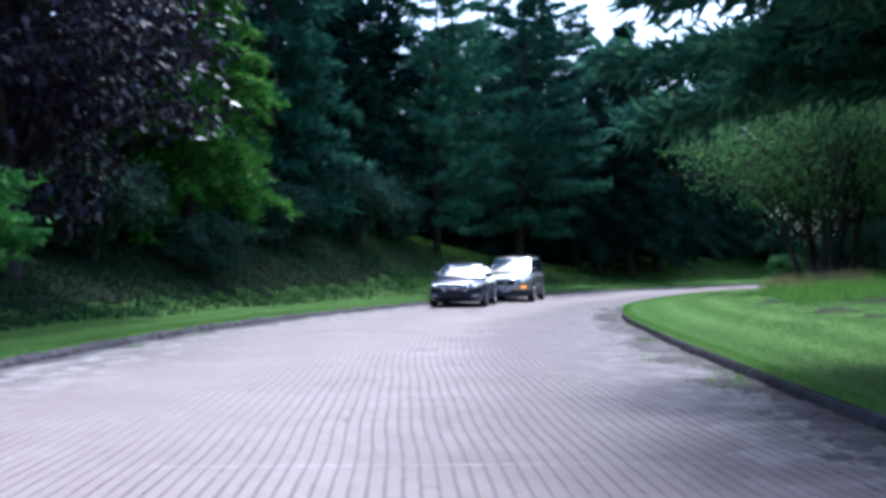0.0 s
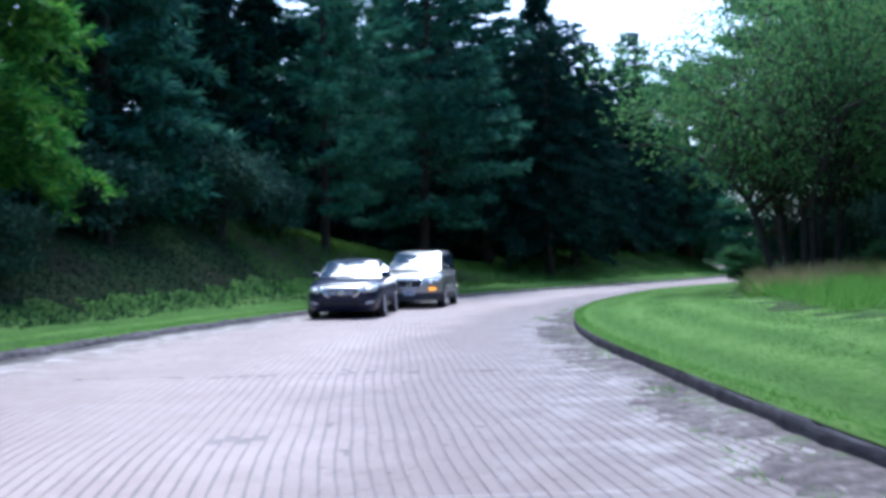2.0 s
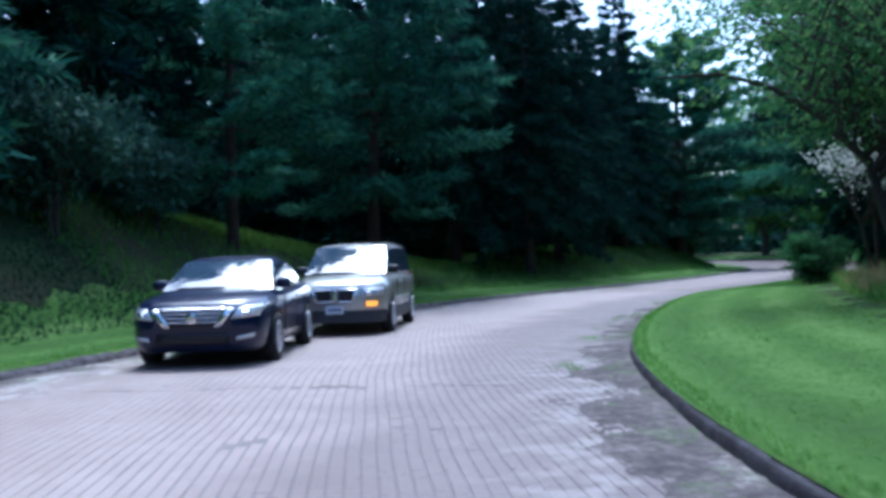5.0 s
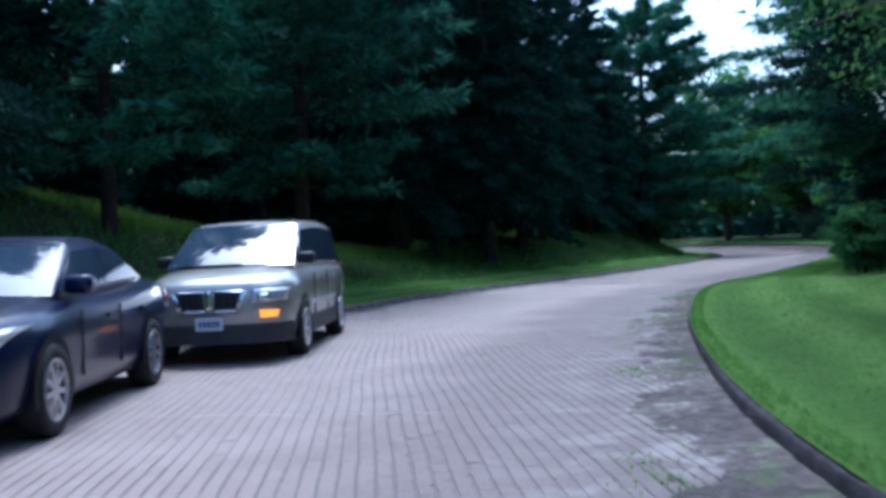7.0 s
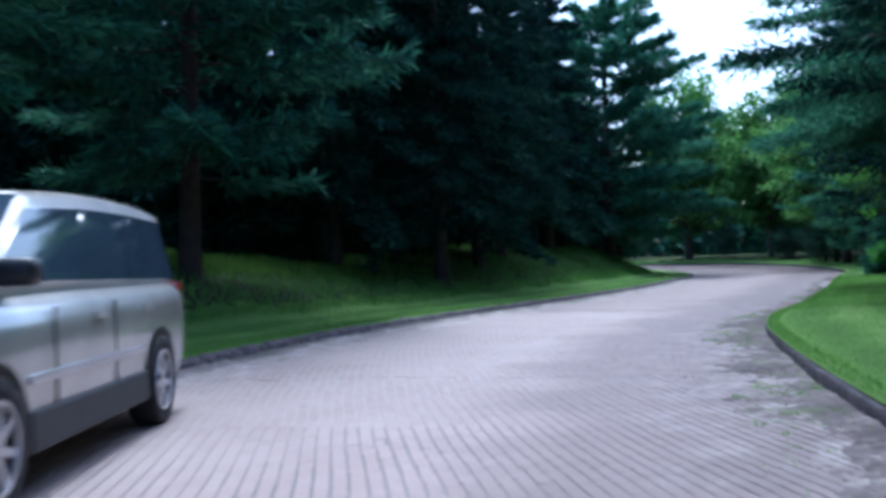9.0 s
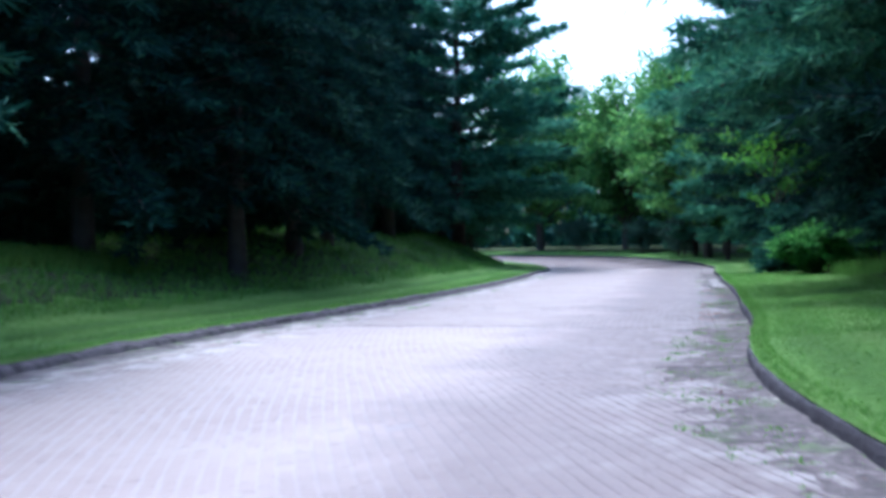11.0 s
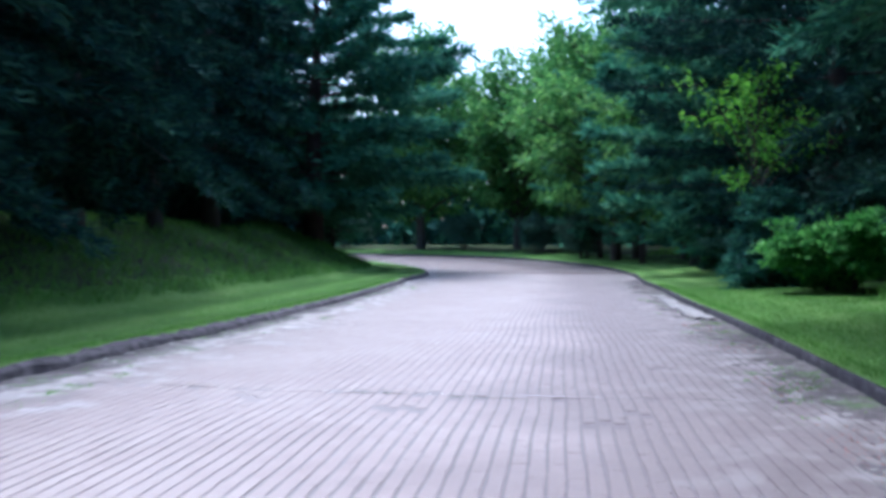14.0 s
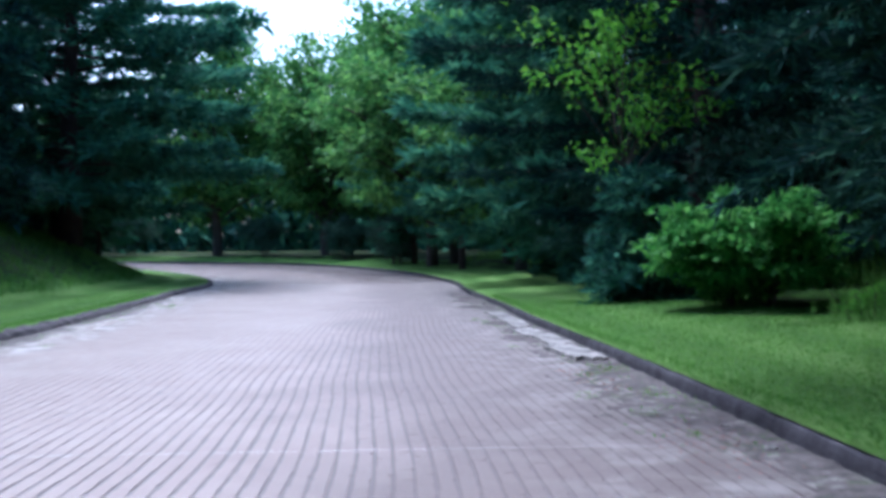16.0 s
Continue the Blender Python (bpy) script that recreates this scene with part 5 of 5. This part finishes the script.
one.from_pydata([(x * k, y * k, z) for z, k in ((0, 0.985), (-0.014, 1.0)) for x, y in ((-0.05, -0.1117), (0.05, -0.1117), (0.05, 0.1117), (-0.05, 0.1117))], [], FACES)
one.materials.append(BRICK)
for i in single:
    b = new("brick", one)
    b.parent = road
    b.matrix_basis = pose(px[i], py[i], bz[i], 0, 0, math.degrees(math.atan2(uy[i], ux[i]))) @ Matrix.Diagonal((hl[i] / 0.05, hw[i] / 0.1117, 1, 1))
# pale mortar lines across the road
MORTAR = plain("pale_mortar", (0.44, 0.42, 0.41), 0.85, 0, 0.2, 0.3, 8.0, 0.4)
for k, (x, y) in enumerate(JOINTS):
    c = along_of(x, y)
    verts, faces = [], []
    for j, l in enumerate(np.linspace(-0.8, 3.2, 34)):
        s = c + 0.004 * math.sin(l * 4 + k)
        w = 0.009 * (0.4 + 0.6 * rng.random()) * (1.0 if l < 1.4 else 0.55) if rng.random() > 0.2 else 0.001
        ox, oy, ax, ay = (float(np.interp(s, even, q)) for q in (mid_line[:, 0], mid_line[:, 1], tangent[:, 0], tangent[:, 1]))
        z = float(np.interp(s, even, lift)) + 0.003
        verts += [(ox + ay * l - ax * w, oy - ax * l - ay * w, z), (ox + ay * l + ax * w, oy - ax * l + ay * w, z)]
        if j:
            o = 2 * j
            faces.append((o - 2, o, o + 1, o - 1))
    tagged(mesh_object("mortar_joint", verts, faces, MORTAR, road), "thin pale mortar line across the bricks")

# ragged dark cracks where courses have opened
OPEN = plain("crack_soil", (0.045, 0.034, 0.03), 0.95, 0, 0.1, 0.4, 9.0, 0.6)
for k, (x, y) in enumerate(CRACKS):
    c = along_of(x, y)
    verts, faces = [], []
    for j, l in enumerate(np.arange(-2.2, 2.6, 0.06)):
        s = c + 0.12 * math.sin(l * 0.9 + k) + 0.06 * math.sin(l * 3.1 + 2 * k)
        s += 0.05 * noise.fractal(Vector((l * 2.0, k * 5.0, 1.0)), 1.0, 2.0, 5) + rng.normal() * 0.008
        w = 0.004 + 0.03 * max(0.0, noise.fractal(Vector((l * 1.3, k * 7.0, 2.0)), 1.0, 2.0, 4) + 0.25) * rng.uniform(0.6, 1.2)
        ox, oy, ax, ay = (float(np.interp(s, even, q)) for q in (mid_line[:, 0], mid_line[:, 1], tangent[:, 0], tangent[:, 1]))
        z = float(np.interp(s, even, lift)) + 0.0035
        verts += [(ox + ay * l - ax * w, oy - ax * l - ay * w, z), (ox + ay * l + ax * w, oy - ax * l + ay * w, z)]
        if j and rng.random() > 0.08:
            o = 2 * j
            faces.append((o - 2, o, o + 1, o - 1))
    tagged(mesh_object("crack", verts, faces, OPEN, road), "ragged dark crack filled with soil across the bricks")

# a broken strip of pale concrete lying against the kerb
CONCRETE = plain("pale_concrete", (0.19, 0.17, 0.16), 0.92, 0, 0.2, 0.85, 4.5, 1.0)
for s, d, length, wide, high, turn in ((108.2, 0.28, 1.8, 0.42, 0.05, 3), (109.7, 0.24, 1.7, 0.36, 0.045, -2), (111.1, 0.30, 1.6, 0.40, 0.035, 2), (112.5, 0.28, 1.5, 0.34, 0.035, -3), (113.8, 0.26, 1.6, 0.38, 0.03, 2), (115.3, 0.30, 1.5, 0.36, 0.03, 0)):
    i = int(np.searchsorted(even, s))
    p = mid_line[i] + right_way[i] * (half[i] - d)
    turns = np.linspace(0, 6.28, 30)[:-1] + rng.uniform(-0.06, 0.06, 29)
    ring = []
    for a in turns:
        c, e = math.cos(a), math.sin(a)
        k = 1 / max(abs(c), abs(e)) ** 0.7 * rng.uniform(0.72, 1.06)
        ring.append((c * k * length / 2, e * k * wide / 2))
    m = len(ring)
    verts = [(x, y, -0.03) for x, y in ring] + [(x * 0.985, y * 0.96, high * rng.uniform(0.75, 1.1)) for x, y in ring] + [(x * 0.5, y * 0.5, high * rng.uniform(0.9, 1.2)) for x, y in ring]
    faces = [(j, (j + 1) % m, m + (j + 1) % m, m + j) for j in range(m)] + [(m + j, m + (j + 1) % m, 2 * m + (j + 1) % m, 2 * m + j) for j in range(m)] + [tuple(range(2 * m, 3 * m))]
    slab = mesh_object("concrete_slab", verts, faces, CONCRETE)
    slab.matrix_basis = pose(p[0], p[1], float(lift[i]), 0, 0, math.degrees(math.atan2(tangent[i][1], tangent[i][0])) + turn)
    tagged(slab, "broken pale concrete slab lying against the kerb", "slab", "broken concrete along the kerb")

# loose pale stones in the gutter
for x, y, r in ((26.95, 58.26, 0.07), (27.59, 59.49, 0.05), (27.11, 58.89, 0.08), (28.99, 60.48, 0.05), (28.11, 59.39, 0.06), (27.95, 59.15, 0.09), (26.20, 57.59, 0.06), (7.60, 21.50, 0.05), (9.00, 27.50, 0.06)):
    bm = bmesh.new()
    bmesh.ops.create_icosphere(bm, subdivisions=2, radius=r * 0.6)
    for v in bm.verts:
        v.co *= rng.uniform(0.75, 1.1)
        v.co.z *= 0.45
    me = bpy.data.meshes.new("stone")
    bm.to_mesh(me)
    bm.free()
    me.materials.append(CONCRETE)
    rock = new("stone", me)
    rock.matrix_basis = pose(x, y, r * 0.15, 0, 0, rng.uniform(0, 360))
    tagged(rock, "small pale broken stone lying in the gutter", "stone", "loose stones in the gutter")
